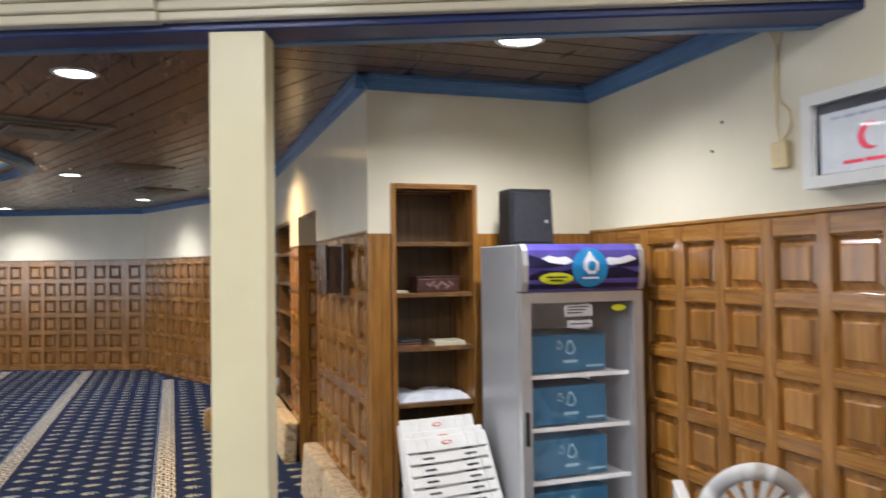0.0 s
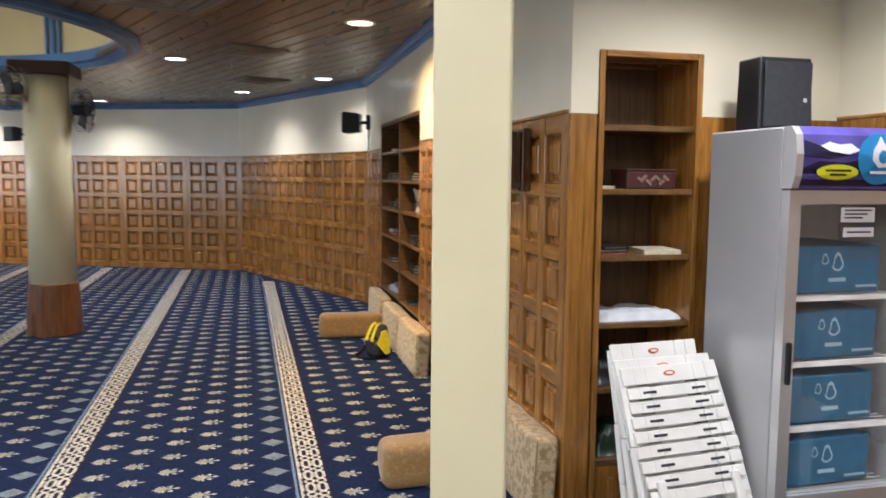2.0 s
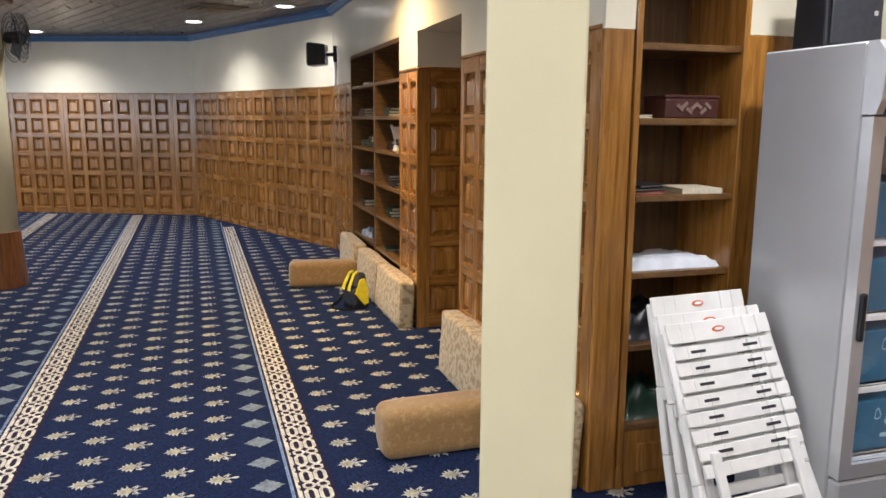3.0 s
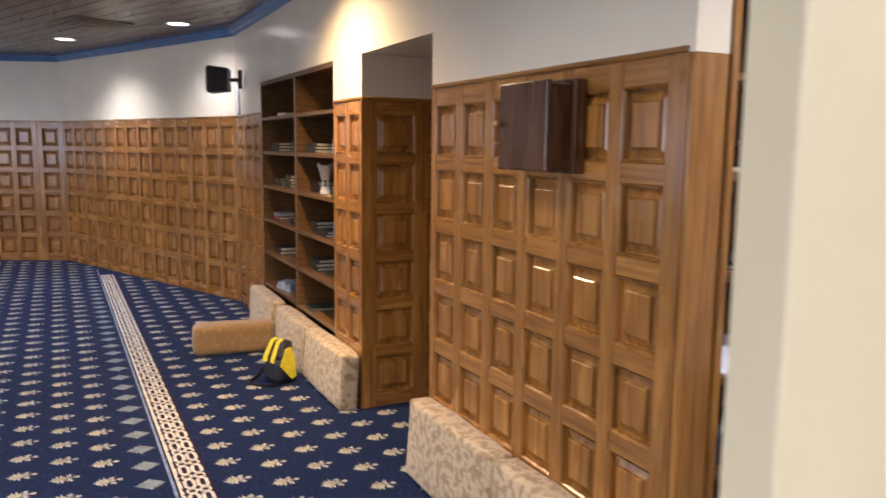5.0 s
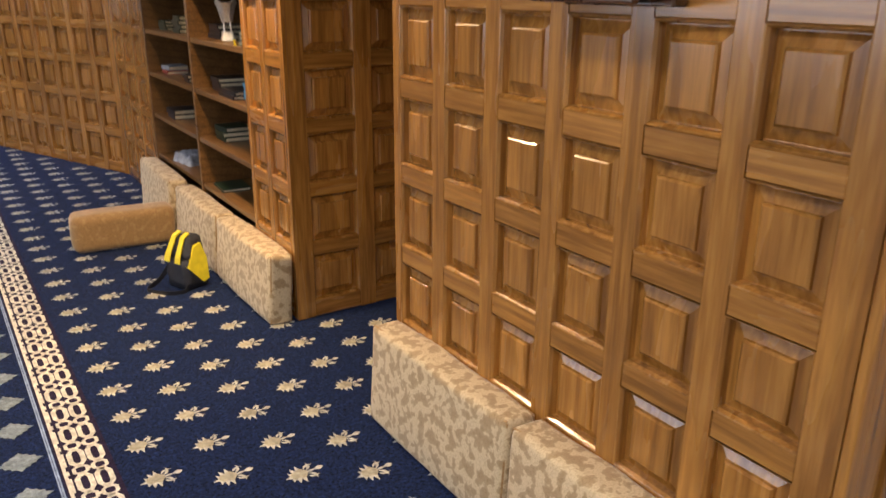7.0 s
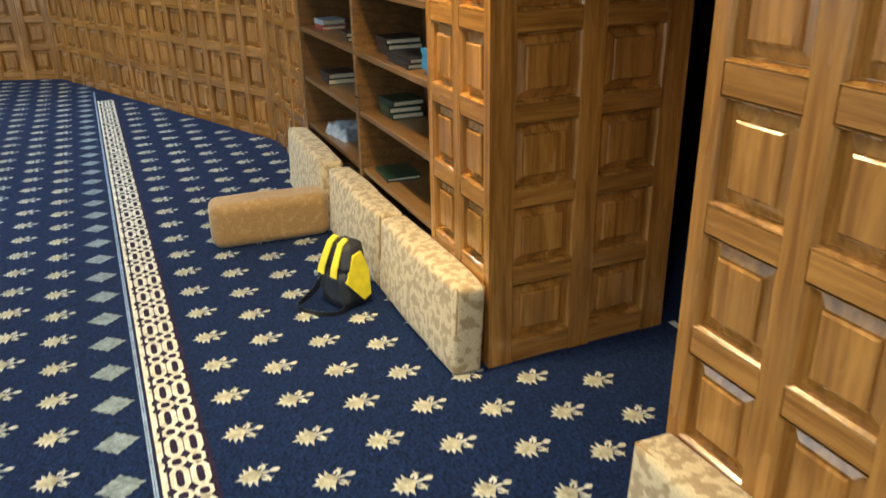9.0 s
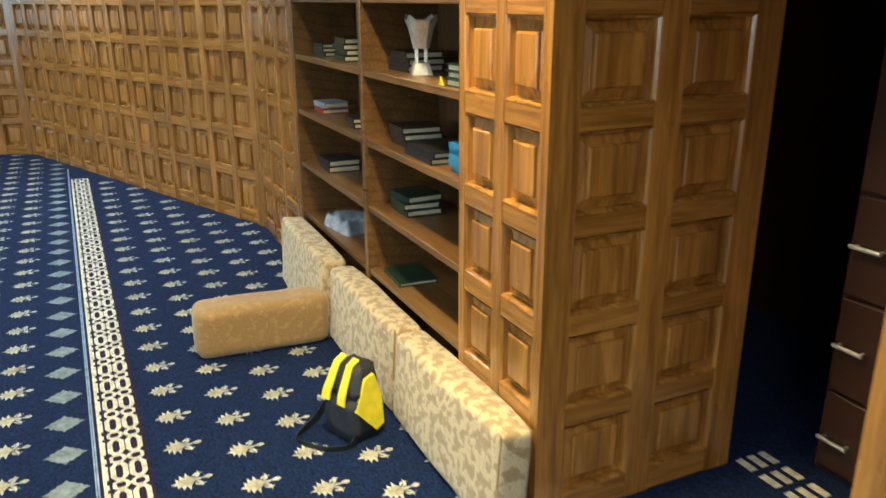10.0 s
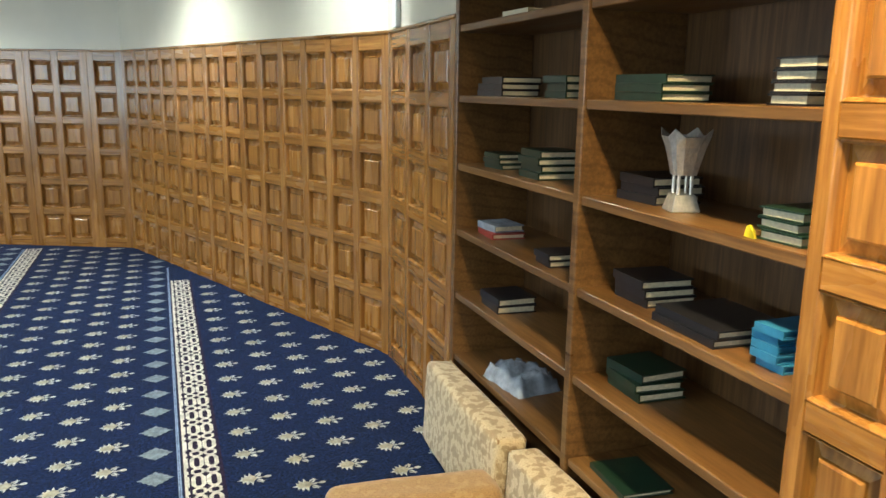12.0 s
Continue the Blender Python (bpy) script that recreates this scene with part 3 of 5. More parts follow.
GLASS = glass_of("clear_glass")
PURPLE = plain("purple_print", (0.11, 0.09, 0.42), 0.25, 0, 0.3, 8)
DARK_PRINT = plain("dark_print", (0.012, 0.012, 0.05), 0.25)
WHITE_PRINT = plain("white_print", (0.8, 0.82, 0.88), 0.3)
CYAN_PRINT = plain("cyan_print", (0.02, 0.27, 0.62), 0.25)
YELLOW_PRINT = plain("yellow_print", (0.72, 0.75, 0.03), 0.3)
RED_PRINT = plain("red_print", (0.6, 0.02, 0.05), 0.4)
ORANGE_PRINT = plain("orange_print", (0.62, 0.14, 0.03), 0.4)
PALE_CARD = plain("pale_card", (0.42, 0.44, 0.46), 0.6)
BEIGE_PLASTIC = plain("beige_plastic", (0.72, 0.58, 0.32), 0.4)

# ---- built-in bookcase ----
case = thing("bookcase", pose(EAST, BOOK0, 0), "built-in dark oak bookcase with two bays of shelves", "bookcase")
BL, BD = BOOK1 - BOOK0, 0.34
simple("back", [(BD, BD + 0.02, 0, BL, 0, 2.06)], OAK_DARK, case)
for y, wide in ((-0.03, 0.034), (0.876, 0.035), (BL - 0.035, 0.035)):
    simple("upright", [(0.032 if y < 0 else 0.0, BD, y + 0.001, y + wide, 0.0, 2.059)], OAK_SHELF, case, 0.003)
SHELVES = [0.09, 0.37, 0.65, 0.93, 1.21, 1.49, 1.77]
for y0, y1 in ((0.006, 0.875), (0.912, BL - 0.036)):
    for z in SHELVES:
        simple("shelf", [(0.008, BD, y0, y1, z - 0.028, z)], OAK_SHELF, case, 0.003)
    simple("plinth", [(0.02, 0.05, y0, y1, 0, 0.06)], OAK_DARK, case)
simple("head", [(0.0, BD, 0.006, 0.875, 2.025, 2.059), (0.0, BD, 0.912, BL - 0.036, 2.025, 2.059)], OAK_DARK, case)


def book(x, y, z, lx, ly, h, cover, label, turn=0.0, pages=PAPER):
    """A closed book lying flat: two boards and a spine round a block of pages that faces -y."""
    th = thing("book", pose(x, y, z, 0, 0, turn), label, "book", "books on the shelves")
    bm = bmesh.new()
    box(bm, -lx / 2, lx / 2, -ly / 2, ly / 2, 0, 0.004)
    box(bm, -lx / 2, lx / 2, -ly / 2, ly / 2, h - 0.004, h)
    box(bm, -lx / 2, -lx / 2 + 0.005, -ly / 2, ly / 2, 0.004, h - 0.004)
    part("cover", bm, cover, th)
    simple("page_block", [(-lx / 2 + 0.0055, lx / 2 - 0.006, -ly / 2 + 0.006, ly / 2 - 0.006, 0.0042, h - 0.0042)], pages, th)
    return th


rb = random.Random(4)


def book_stack(y, z, n, cover, word, lx=0.17, ly=0.24, h=0.028, x=EAST + 0.15, pages=PAPER, about=0):
    lx, ly, h = lx * 0.82, ly * 0.74, h * 0.88
    for i in range(n):
        book(x - 0.015 + rb.uniform(-0.008, 0.008), y + rb.uniform(-0.008, 0.008), z + 0.0005 + i * (h + 0.0006), lx, ly, h, cover,
             word + " book lying in a stack on a shelf", about + rb.uniform(-4, 4), pages)


B0 = SHELVES
book_stack(7.93, B0[5], 3, GREEN_COVER, "dark green hardback", 0.19, 0.30, 0.026)
book_stack(7.37, B0[5], 4, BLACK_COVER, "black hardback", 0.2, 0.15, 0.027, EAST + 0.14, about=180)
book_stack(7.97, B0[4], 3, BLACK_COVER, "black hardback", 0.19, 0.24, 0.028, EAST + 0.19)
book_stack(7.37, B0[4], 3, GREEN_COVER, "dark green hardback", 0.2, 0.16, 0.026, EAST + 0.14, about=180)
book_stack(7.93, B0[3], 3, BLACK_COVER, "black hardback", 0.2, 0.22, 0.028, EAST + 0.17)
book_stack(7.63, B0[3], 2, BLACK_COVER, "large black hardback", 0.26, 0.34, 0.024, EAST + 0.16)
book_stack(7.37, B0[3], 5, BLUE_COVER, "thin sky blue", 0.2, 0.11, 0.022, pages=BLUE_COVER)
book_stack(7.94, B0[2], 3, GREEN_COVER, "dark green hardback", 0.19, 0.23, 0.03, EAST + 0.17)
book_stack(7.92, B0[1], 1, GREEN_COVER, "flat dark green", 0.2, 0.28, 0.02, EAST + 0.13)
book_stack(8.93, B0[5], 3, BLACK_COVER, "black hardback", 0.2, 0.3, 0.027)
book_stack(8.42, B0[5], 3, GREEN_COVER, "dark green hardback", 0.17, 0.2, 0.027)
book_stack(8.58, B0[4], 4, GREEN_COVER, "dark green hardback", 0.18, 0.24, 0.028)
book_stack(8.93, B0[4], 3, GREEN_COVER, "small dark green", 0.16, 0.2, 0.022)
book_stack(8.96, B0[3], 1, RED_COVER, "red covered", 0.17, 0.24, 0.025)
book_stack(8.98, B0[3] + 0.024, 1, GREY_CLOTH, "pale grey covered", 0.16, 0.22, 0.03)
book_stack(8.42, B0[3], 2, BLACK_COVER, "black hardback", 0.22, 0.16, 0.026)
book_stack(8.86, B0[2], 2, BLACK_COVER, "black hardback", 0.2, 0.25, 0.034)
book_stack(8.75, B0[6], 1, PAPER, "pale paper bound", 0.2, 0.26, 0.03)

# silver incense burner
th = thing("incense_burner", pose(EAST + 0.12, 7.79, SHELVES[4] + 0.0005) @ Matrix.Diagonal((0.80, 0.80, 0.90, 1)), "embossed silver four-sided incense burner on a shelf", "incense burner")
bm = bmesh.new()
bmesh.ops.create_cone(bm, cap_ends=True, segments=4, radius1=0.068, radius2=0.048, depth=0.05, matrix=Matrix.Translation((0, 0, 0.025)) @ pose(0, 0, 0, 0, 0, 30))
bevelled(bm, 0.003)
part("foot", bm, CHROME, th)
for i in range(4):
    a = radians(30 + 90 * i)
    bm = bmesh.new()
    tube(bm, (0.03 * math.cos(a), 0.03 * math.sin(a), 0.05), (0.03 * math.cos(a), 0.03 * math.sin(a), 0.105), 0.006, sides=8)
    part("leg", bm, CHROME, th)
bm = bmesh.new()
loops = []
for r, z in ((0.045, 0.105), (0.055, 0.14), (0.07, 0.185), (0.088, 0.215)):
    loops.append([bm.verts.new((r * math.cos(radians(22.5 * i + 30)) * (1 if i % 4 == 0 else 0.88 if i % 2 else 0.82), r * math.sin(radians(22.5 * i + 30)) * (1 if i % 4 == 0 else 0.88 if i % 2 else 0.82),
                                z + (0.022 if (z > 0.2 and i % 4 == 0) else 0))) for i in range(16)])
for p, q in zip(loops, loops[1:]):
    for i in range(16):
        bm.faces.new((p[i], p[(i + 1) % 16], q[(i + 1) % 16], q[i]))
bm.faces.new(loops[0])
bowl = part("bowl", bm, CHROME, th)
mod = bowl.modifiers.new("thickness", "SOLIDIFY")
mod.thickness = 0.003


def folded_cloth(name, x, y, z, lx, ly, h, material, label, seed, turn=0):
    """A soft, folded heap of cloth."""
    bm = bmesh.new()
    bmesh.ops.create_grid(bm, x_segments=16, y_segments=20, size=0.5)
    top = list(bm.verts)
    for v in top:
        u, w = v.co.x * 2, v.co.y * 2
        edge = min(1, (1 - max(abs(u), abs(w))) * 5)
        n = noise.noise(Vector((u * 2 + seed, w * 2.4, seed))) * 0.5 + noise.noise(Vector((u * 8, w * 7 + seed, 3))) * 0.5
        v.co = Vector((u * lx / 2 * (1 + 0.12 * n), w * ly / 2 * (1 + 0.1 * n), h * (0.66 + 0.6 * n) * max(edge, 0.0)))
    ext = bmesh.ops.extrude_face_region(bm, geom=list(bm.faces))
    for v in ext["geom"]:
        if isinstance(v, bmesh.types.BMVert):
            v.co.z = 0
    ob = part(name, bm, material, None, "", pose(x, y, z + 0.001, 0, 0, turn), True)
    return tagged(ob, label, "cloth")


folded_cloth("folded_cloth", EAST + 0.14, 8.74, SHELVES[1], 0.2, 0.28, 0.09, GREY_CLOTH, "crumpled grey blue cloth on a low shelf", 2.0, 8)
bm = bmesh.new()
for i in range(5):
    box(bm, -0.004, 0.004, -0.02 + 0.009 * i, -0.013 + 0.009 * i, 0, 0.05 - 0.004 * abs(i - 2), pose(0, 0, 0, 0, -20 + 8 * i, 0))
tagged(part("tassel", bm, YELLOW, None, "", pose(EAST + 0.03, 7.425, SHELVES[4] + 0.001) @ Matrix.Diagonal((0.6, 0.8, 0.55, 1))), "yellow cord tassel beside stacked books", "tassel")

# ---- shelf niche in the annex ----
nic = thing("niche_shelves", pose(NX0, NICHE_Y, 0), "tall narrow built-in oak shelf niche", "shelving")
NW, ND = NX1 - NX0, 0.36
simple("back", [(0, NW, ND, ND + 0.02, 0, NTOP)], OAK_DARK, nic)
for x0 in (0.0, NW - 0.028):
    simple("upright", [(x0 + 0.001, x0 + 0.027, -0.012, ND, 0.0, NTOP)], OAK, nic, 0.003)
simple("head", [(0.029, NW - 0.029, -0.012, ND, NTOP - 0.028, NTOP)], OAK_FLAT, nic, 0.003)
NSH = [0.27, 0.60, 0.89, 1.19, 1.48, 1.755]
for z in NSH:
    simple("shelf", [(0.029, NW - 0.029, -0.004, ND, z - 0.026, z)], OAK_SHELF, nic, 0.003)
simple("base_panel", [(0.029, NW - 0.029, 0.0, 0.02, 0.0, 0.243)], OAK, nic, 0.003)
simple("raised_field", [(0.09, NW - 0.09, -0.012, -0.0005, 0.06, 0.19)], OAK, nic, 0.008)

th = thing("keepsake_box", pose(1.71, NICHE_Y + 0.08, NSH[4] + 0.001, 0, 0, 4), "maroon carved box with a paler ornament on a shelf", "box")
simple("body", [(-0.125, 0.125, -0.06, 0.08, 0, 0.075)], MAROON, th, 0.006, segments=2)
simple("lid", [(-0.128, 0.128, -0.063, 0.083, 0.0755, 0.088)], MAROON, th, 0.004)
bm = bmesh.new()
for i in range(7):
    box(bm, -0.016, 0.016, -0.003, 0.003, -0.006, 0.006, pose(-0.06 + 0.022 * i, -0.062, 0.04 + 0.012 * math.sin(i * 2.2), 0, 38 * (-1) ** i, 0))
part("ornament", bm, BRASS_DULL, th, "dull carved ornament")
for i in range(3):
    book(1.52, NICHE_Y + 0.10, NSH[3] + 0.0005 + i * 0.0135, 0.16 - 0.01 * i, 0.2, 0.013, (RED_COVER, BLACK_COVER, BLACK_COVER)[i], "thin pamphlet in a small pile on a niche shelf", 8 * i)
book(1.78, NICHE_Y + 0.10, NSH[3] + 0.0005, 0.2, 0.17, 0.02, PAPER, "pale cream covered booklet on a niche shelf", 84)
book(1.50, NICHE_Y + 0.08, NSH[4] + 0.0005, 0.08, 0.12, 0.012, PAPER, "small white booklet on a niche shelf", 0)
folded_cloth("folded_towel", 1.69, NICHE_Y + 0.15, NSH[2], 0.40, 0.26, 0.055, WHITE_CLOTH, "folded white and pale blue towel on a shelf", 7.0)
folded_cloth("plastic_sack", 1.60, NICHE_Y + 0.15, NSH[1], 0.24, 0.22, 0.16, BLACK_COVER, "dark crumpled bag on a niche shelf", 5.0)
folded_cloth("plastic_sack", 1.60, NICHE_Y + 0.13, NSH[0], 0.22, 0.2, 0.18, GREEN_COVER, "dark green crumpled bag on a low shelf", 9.0)

# ---- glass-door fridge ----
FX0, FX1, FY0, FY1, FT = 1.892, 2.555, 3.53, 4.04, 1.72
fr = thing("display_fridge", pose(FX0, FY0, 0), "grey upright drinks fridge with a glass door full of blue cartons", "fridge")
FW, FDEP = FX1 - FX0, FY1 - FY0
for x0 in (0, FW - 0.035):
    simple("side_panel", [(x0, x0 + 0.035, 0.05, FDEP, 0.03, FT)], GREY_STEEL, fr, 0.006)
simple("back_panel", [(0.036, FW - 0.036, FDEP - 0.04, FDEP, 0.03, FT)], WHITE_METAL, fr)
simple("top_box", [(0.036, FW - 0.036, 0.05, FDEP - 0.041, FT - 0.24, FT)], GREY_STEEL, fr)
simple("machine_box", [(0.036, FW - 0.036, 0.05, FDEP - 0.041, 0.03, 0.285)], GREY_STEEL, fr)
for x0 in (0.03, FW - 0.07):
    for y0 in (0.08, FDEP - 0.12):
        simple("foot", [(x0, x0 + 0.04, y0, y0 + 0.04, 0, 0.03)], BLACK, fr)
simple("base_grille", [(0, FW, 0.0, 0.049, 0.05, 0.275)], GREY_STEEL, fr, 0.008)
bm = bmesh.new()
prof = [(0.05, FT), (0.012, FT), (-0.012, FT - 0.03), (-0.022, FT - 0.10), (-0.018, FT - 0.18), (0.0, FT - 0.225), (0.05, FT - 0.225)]
ends = [[bm.verts.new((x, y, z)) for y, z in prof] for x in (0.03, FW - 0.03)]
for i in range(len(prof)):
    bm.faces.new((ends[0][i], ends[0][(i + 1) % 7], ends[1][(i + 1) % 7], ends[1][i]))
bm.faces.new(ends[0]), bm.faces.new(ends[1][::-1])
canopy = part("canopy_sign", bm, PURPLE, fr, "purple and blue printed sign with mountains")
for x in (0.0, FW - 0.029):
    bm = bmesh.new()
    ends = [[bm.verts.new((xx, y - (0.004 if y < 0.05 else 0), z)) for y, z in prof] for xx in (x, x + 0.029)]
    for i in range(len(prof)):
        bm.faces.new((ends[0][i], ends[0][(i + 1) % 7], ends[1][(i + 1) % 7], ends[1][i]))
    bm.faces.new(ends[0]), bm.faces.new(ends[1][::-1])
    part("canopy_end", bm, ALUMINIUM, fr)


def on_sign(name, pts, material, lift=0.003):
    """A flat printed shape that follows the curved sign."""
    bm = bmesh.new()

    def depth(z):
        for (ya, za), (yb, zb) in zip(prof[1:], prof[2:]):
            if zb <= z <= za:
                return ya + (yb - ya) * (za - z) / (za - zb)
        return 0
    vs = [bm.verts.new((x, depth(z) - lift, z)) for x, z in pts]
    cx, cz = sum(p[0] for p in pts) / len(pts), sum(p[1] for p in pts) / len(pts)
    c = bm.verts.new((cx, depth(cz) - lift, cz))
    for i in range(len(vs)):
        bm.faces.new((vs[i], vs[(i + 1) % len(vs)], c))
    part(name, bm, material, canopy)


def oval(cx, cz, rx, rz, n=28):
    return [(cx + rx * math.cos(2 * math.pi * i / n), cz + rz * math.sin(2 * math.pi * i / n)) for i in range(n)]


on_sign("dark_mountain", [(0.032, FT - 0.15), (0.10, FT - 0.125), (0.2, FT - 0.13), (0.3, FT - 0.115), (0.4, FT - 0.13), (0.52, FT - 0.11), (0.638, FT - 0.145), (0.638, FT - 0.215), (0.032, FT - 0.215)], DARK_PRINT, 0.004)
on_sign("dark_ridge", [(0.032, FT - 0.05), (0.12, FT - 0.075), (0.25, FT - 0.10), (0.14, FT - 0.115), (0.032, FT - 0.11)], DARK_PRINT, 0.004)
on_sign("dark_ridge", [(0.638, FT - 0.06), (0.55, FT - 0.075), (0.45, FT - 0.10), (0.55, FT - 0.115), (0.638, FT - 0.11)], DARK_PRINT, 0.004)
on_sign("cloud", [(0.10, FT - 0.07), (0.14, FT - 0.055), (0.18, FT - 0.065), (0.23, FT - 0.06), (0.27, FT - 0.085), (0.22, FT - 0.10), (0.14, FT - 0.09)], WHITE_PRINT, 0.006)
on_sign("cloud", [(0.42, FT - 0.09), (0.46, FT - 0.065), (0.52, FT - 0.07), (0.58, FT - 0.055), (0.62, FT - 0.075), (0.55, FT - 0.095), (0.47, FT - 0.105)], WHITE_PRINT, 0.006)
on_sign("round_mark", oval(0.355, FT - 0.115, 0.098, 0.095), CYAN_PRINT, 0.009)
on_sign("drop_mark", [(0.355, FT - 0.03), (0.375, FT - 0.065), (0.40, FT - 0.09), (0.40, FT - 0.12), (0.38, FT - 0.145), (0.345, FT - 0.147), (0.318, FT - 0.12), (0.32, FT - 0.085), (0.338, FT - 0.06)], WHITE_PRINT, 0.012)
on_sign("drop_centre", oval(0.362, FT - 0.108, 0.022, 0.024), CYAN_PRINT, 0.015)
on_sign("bar", [(0.31, FT - 0.16), (0.40, FT - 0.16), (0.40, FT - 0.17), (0.31, FT - 0.17)], WHITE_PRINT, 0.013)
on_sign("yellow_oval", oval(0.175, FT - 0.165, 0.09, 0.028), YELLOW_PRINT, 0.008)
on_sign("bar", [(0.12, FT - 0.155), (0.23, FT - 0.155), (0.23, FT - 0.163), (0.12, FT - 0.163)], GREEN_COVER, 0.011)
on_sign("bar", [(0.14, FT - 0.17), (0.21, FT - 0.17), (0.21, FT - 0.178), (0.14, FT - 0.178)], GREEN_COVER, 0.011)
DZ0, DZ1 = 0.285, FT - 0.232


def frame_mesh(x0, x1, y0, y1, z0, z1, w):
    """A rectangular frame as one closed ring."""
    bm = bmesh.new()
    loops = [[bm.verts.new((x, y, z)) for x, z in ((x0 + i, z0 + i), (x1 - i, z0 + i), (x1 - i, z1 - i), (x0 + i, z1 - i))] for i, y in ((0, y0), (0, y1), (w, y1), (w, y0))]
    for k in range(4):
        p, q = loops[k], loops[(k + 1) % 4]
        for i in range(4):
            bm.faces.new((p[i], p[(i + 1) % 4], q[(i + 1) % 4], q[i]))
    bevelled(bm, 0.004)
    return bm


door = part("glass_door", frame_mesh(0, FW, 0, 0.045, DZ0, DZ1, 0.05), ALUMINIUM, fr, "aluminium framed glass door")
pane = simple("pane", [(0.051, FW - 0.051, 0.016, 0.022, DZ0 + 0.051, DZ1 - 0.046)], GLASS, door)
pane.visible_shadow = False
simple("handle", [(0.012, 0.03, -0.02, -0.0005, 0.77, 0.93)], BLACK, door, 0.006, segments=2)
simple("sticker", [(0.235, 0.385, 0.0135, 0.0155, 1.37, 1.425)], WHITE_PRINT, door)
simple("sticker", [(0.25, 0.385, 0.0135, 0.0155, 1.315, 1.35)], WHITE_PRINT, door)
bm = bmesh.new()
for k in range(3):
    box(bm, 0.25, 0.37 - 0.02 * k, 0.0122, 0.0132, 1.412 - 0.014 * k, 1.418 - 0.014 * k)
box(bm, 0.265, 0.37, 0.0122, 0.0132, 1.33, 1.336)
part("bars", bm, BLACK, door)
bm = bmesh.new()
tube(bm, (0.535, 0.0138, 1.405), (0.535, 0.0156, 1.405), 0.04, sides=24)
bmesh.ops.scale(bm, vec=(1, 1, 0.4), space=Matrix.Translation((0, 0, -1.405)), verts=bm.verts)
part("yellow_sticker", bm, YELLOW_PRINT, door)
for z in (0.31, 0.565, 0.82, 1.075):
    bm = bmesh.new()
    for i in range(13):
        tube(bm, (0.05, 0.08 + 0.034 * i, z), (FW - 0.05, 0.08 + 0.034 * i, z), 0.0025, sides=5)
    box(bm, 0.045, FW - 0.045, 0.066, 0.074, z - 0.008, z + 0.012)
    part("wire_shelf", bm, WHITE_METAL, fr)
for z in (0.325, 0.58, 0.835, 1.09):
    th = thing("water_carton", pose(FX0 + 0.27, FY0 + 0.28, z, 0, 0, 2), "sky blue cardboard carton on a fridge shelf", "carton", "cartons in the fridge")
    simple("carton_body", [(-0.205, 0.235, -0.18, 0.2, 0, 0.185)], CARTON, th, 0.004)
    bm = bmesh.new()
    for i in range(14):
        for cx, cz, r in ((0.03, 0.115, 0.03), (-0.03, 0.13, 0.018)):
            a, b = 2 * math.pi * i / 14, 2 * math.pi * (i + 1) / 14
            q = [(cx + r * f * math.cos(t) * (0.7 if math.sin(t) > 0 else 1), -0.182, cz + r * f * math.sin(t) * (1.5 if math.sin(t) > 0 else 1)) for f, t in ((1, a), (1, b), (0.7, b), (0.7, a))]
            bm.faces.new([bm.verts.new(p) for p in q])
    box(bm, -0.01, 0.07, -0.183, -0.1815, 0.045, 0.06)
    box(bm, 0.12, 0.22, -0.183, -0.1815, 0.02, 0.03)
    part("printed_mark", bm, PALE_INK, th)
th = thing("loudspeaker", pose(2.115, 3.92, FT + 0.001), "black loudspeaker box standing on the fridge", "loudspeaker")
bm = bmesh.new()
box(bm, -0.128, 0.128, -0.06, 0.1, 0, 0.30)
for v in bm.verts:
    if v.co.z > 0.2:
        v.co.x *= 0.95
        v.co.y = v.co.y * 0.9 + 0.01
bevelled(bm, 0.008, 2)
part("cabinet", bm, BLACK, th)
simple("grille", [(-0.11, 0.11, -0.068, -0.058, 0.02, 0.28)], CHARCOAL, th, 0.004)
simple("badge", [(0.07, 0.085, -0.07, -0.068, 0.12, 0.135)], ALUMINIUM, th)

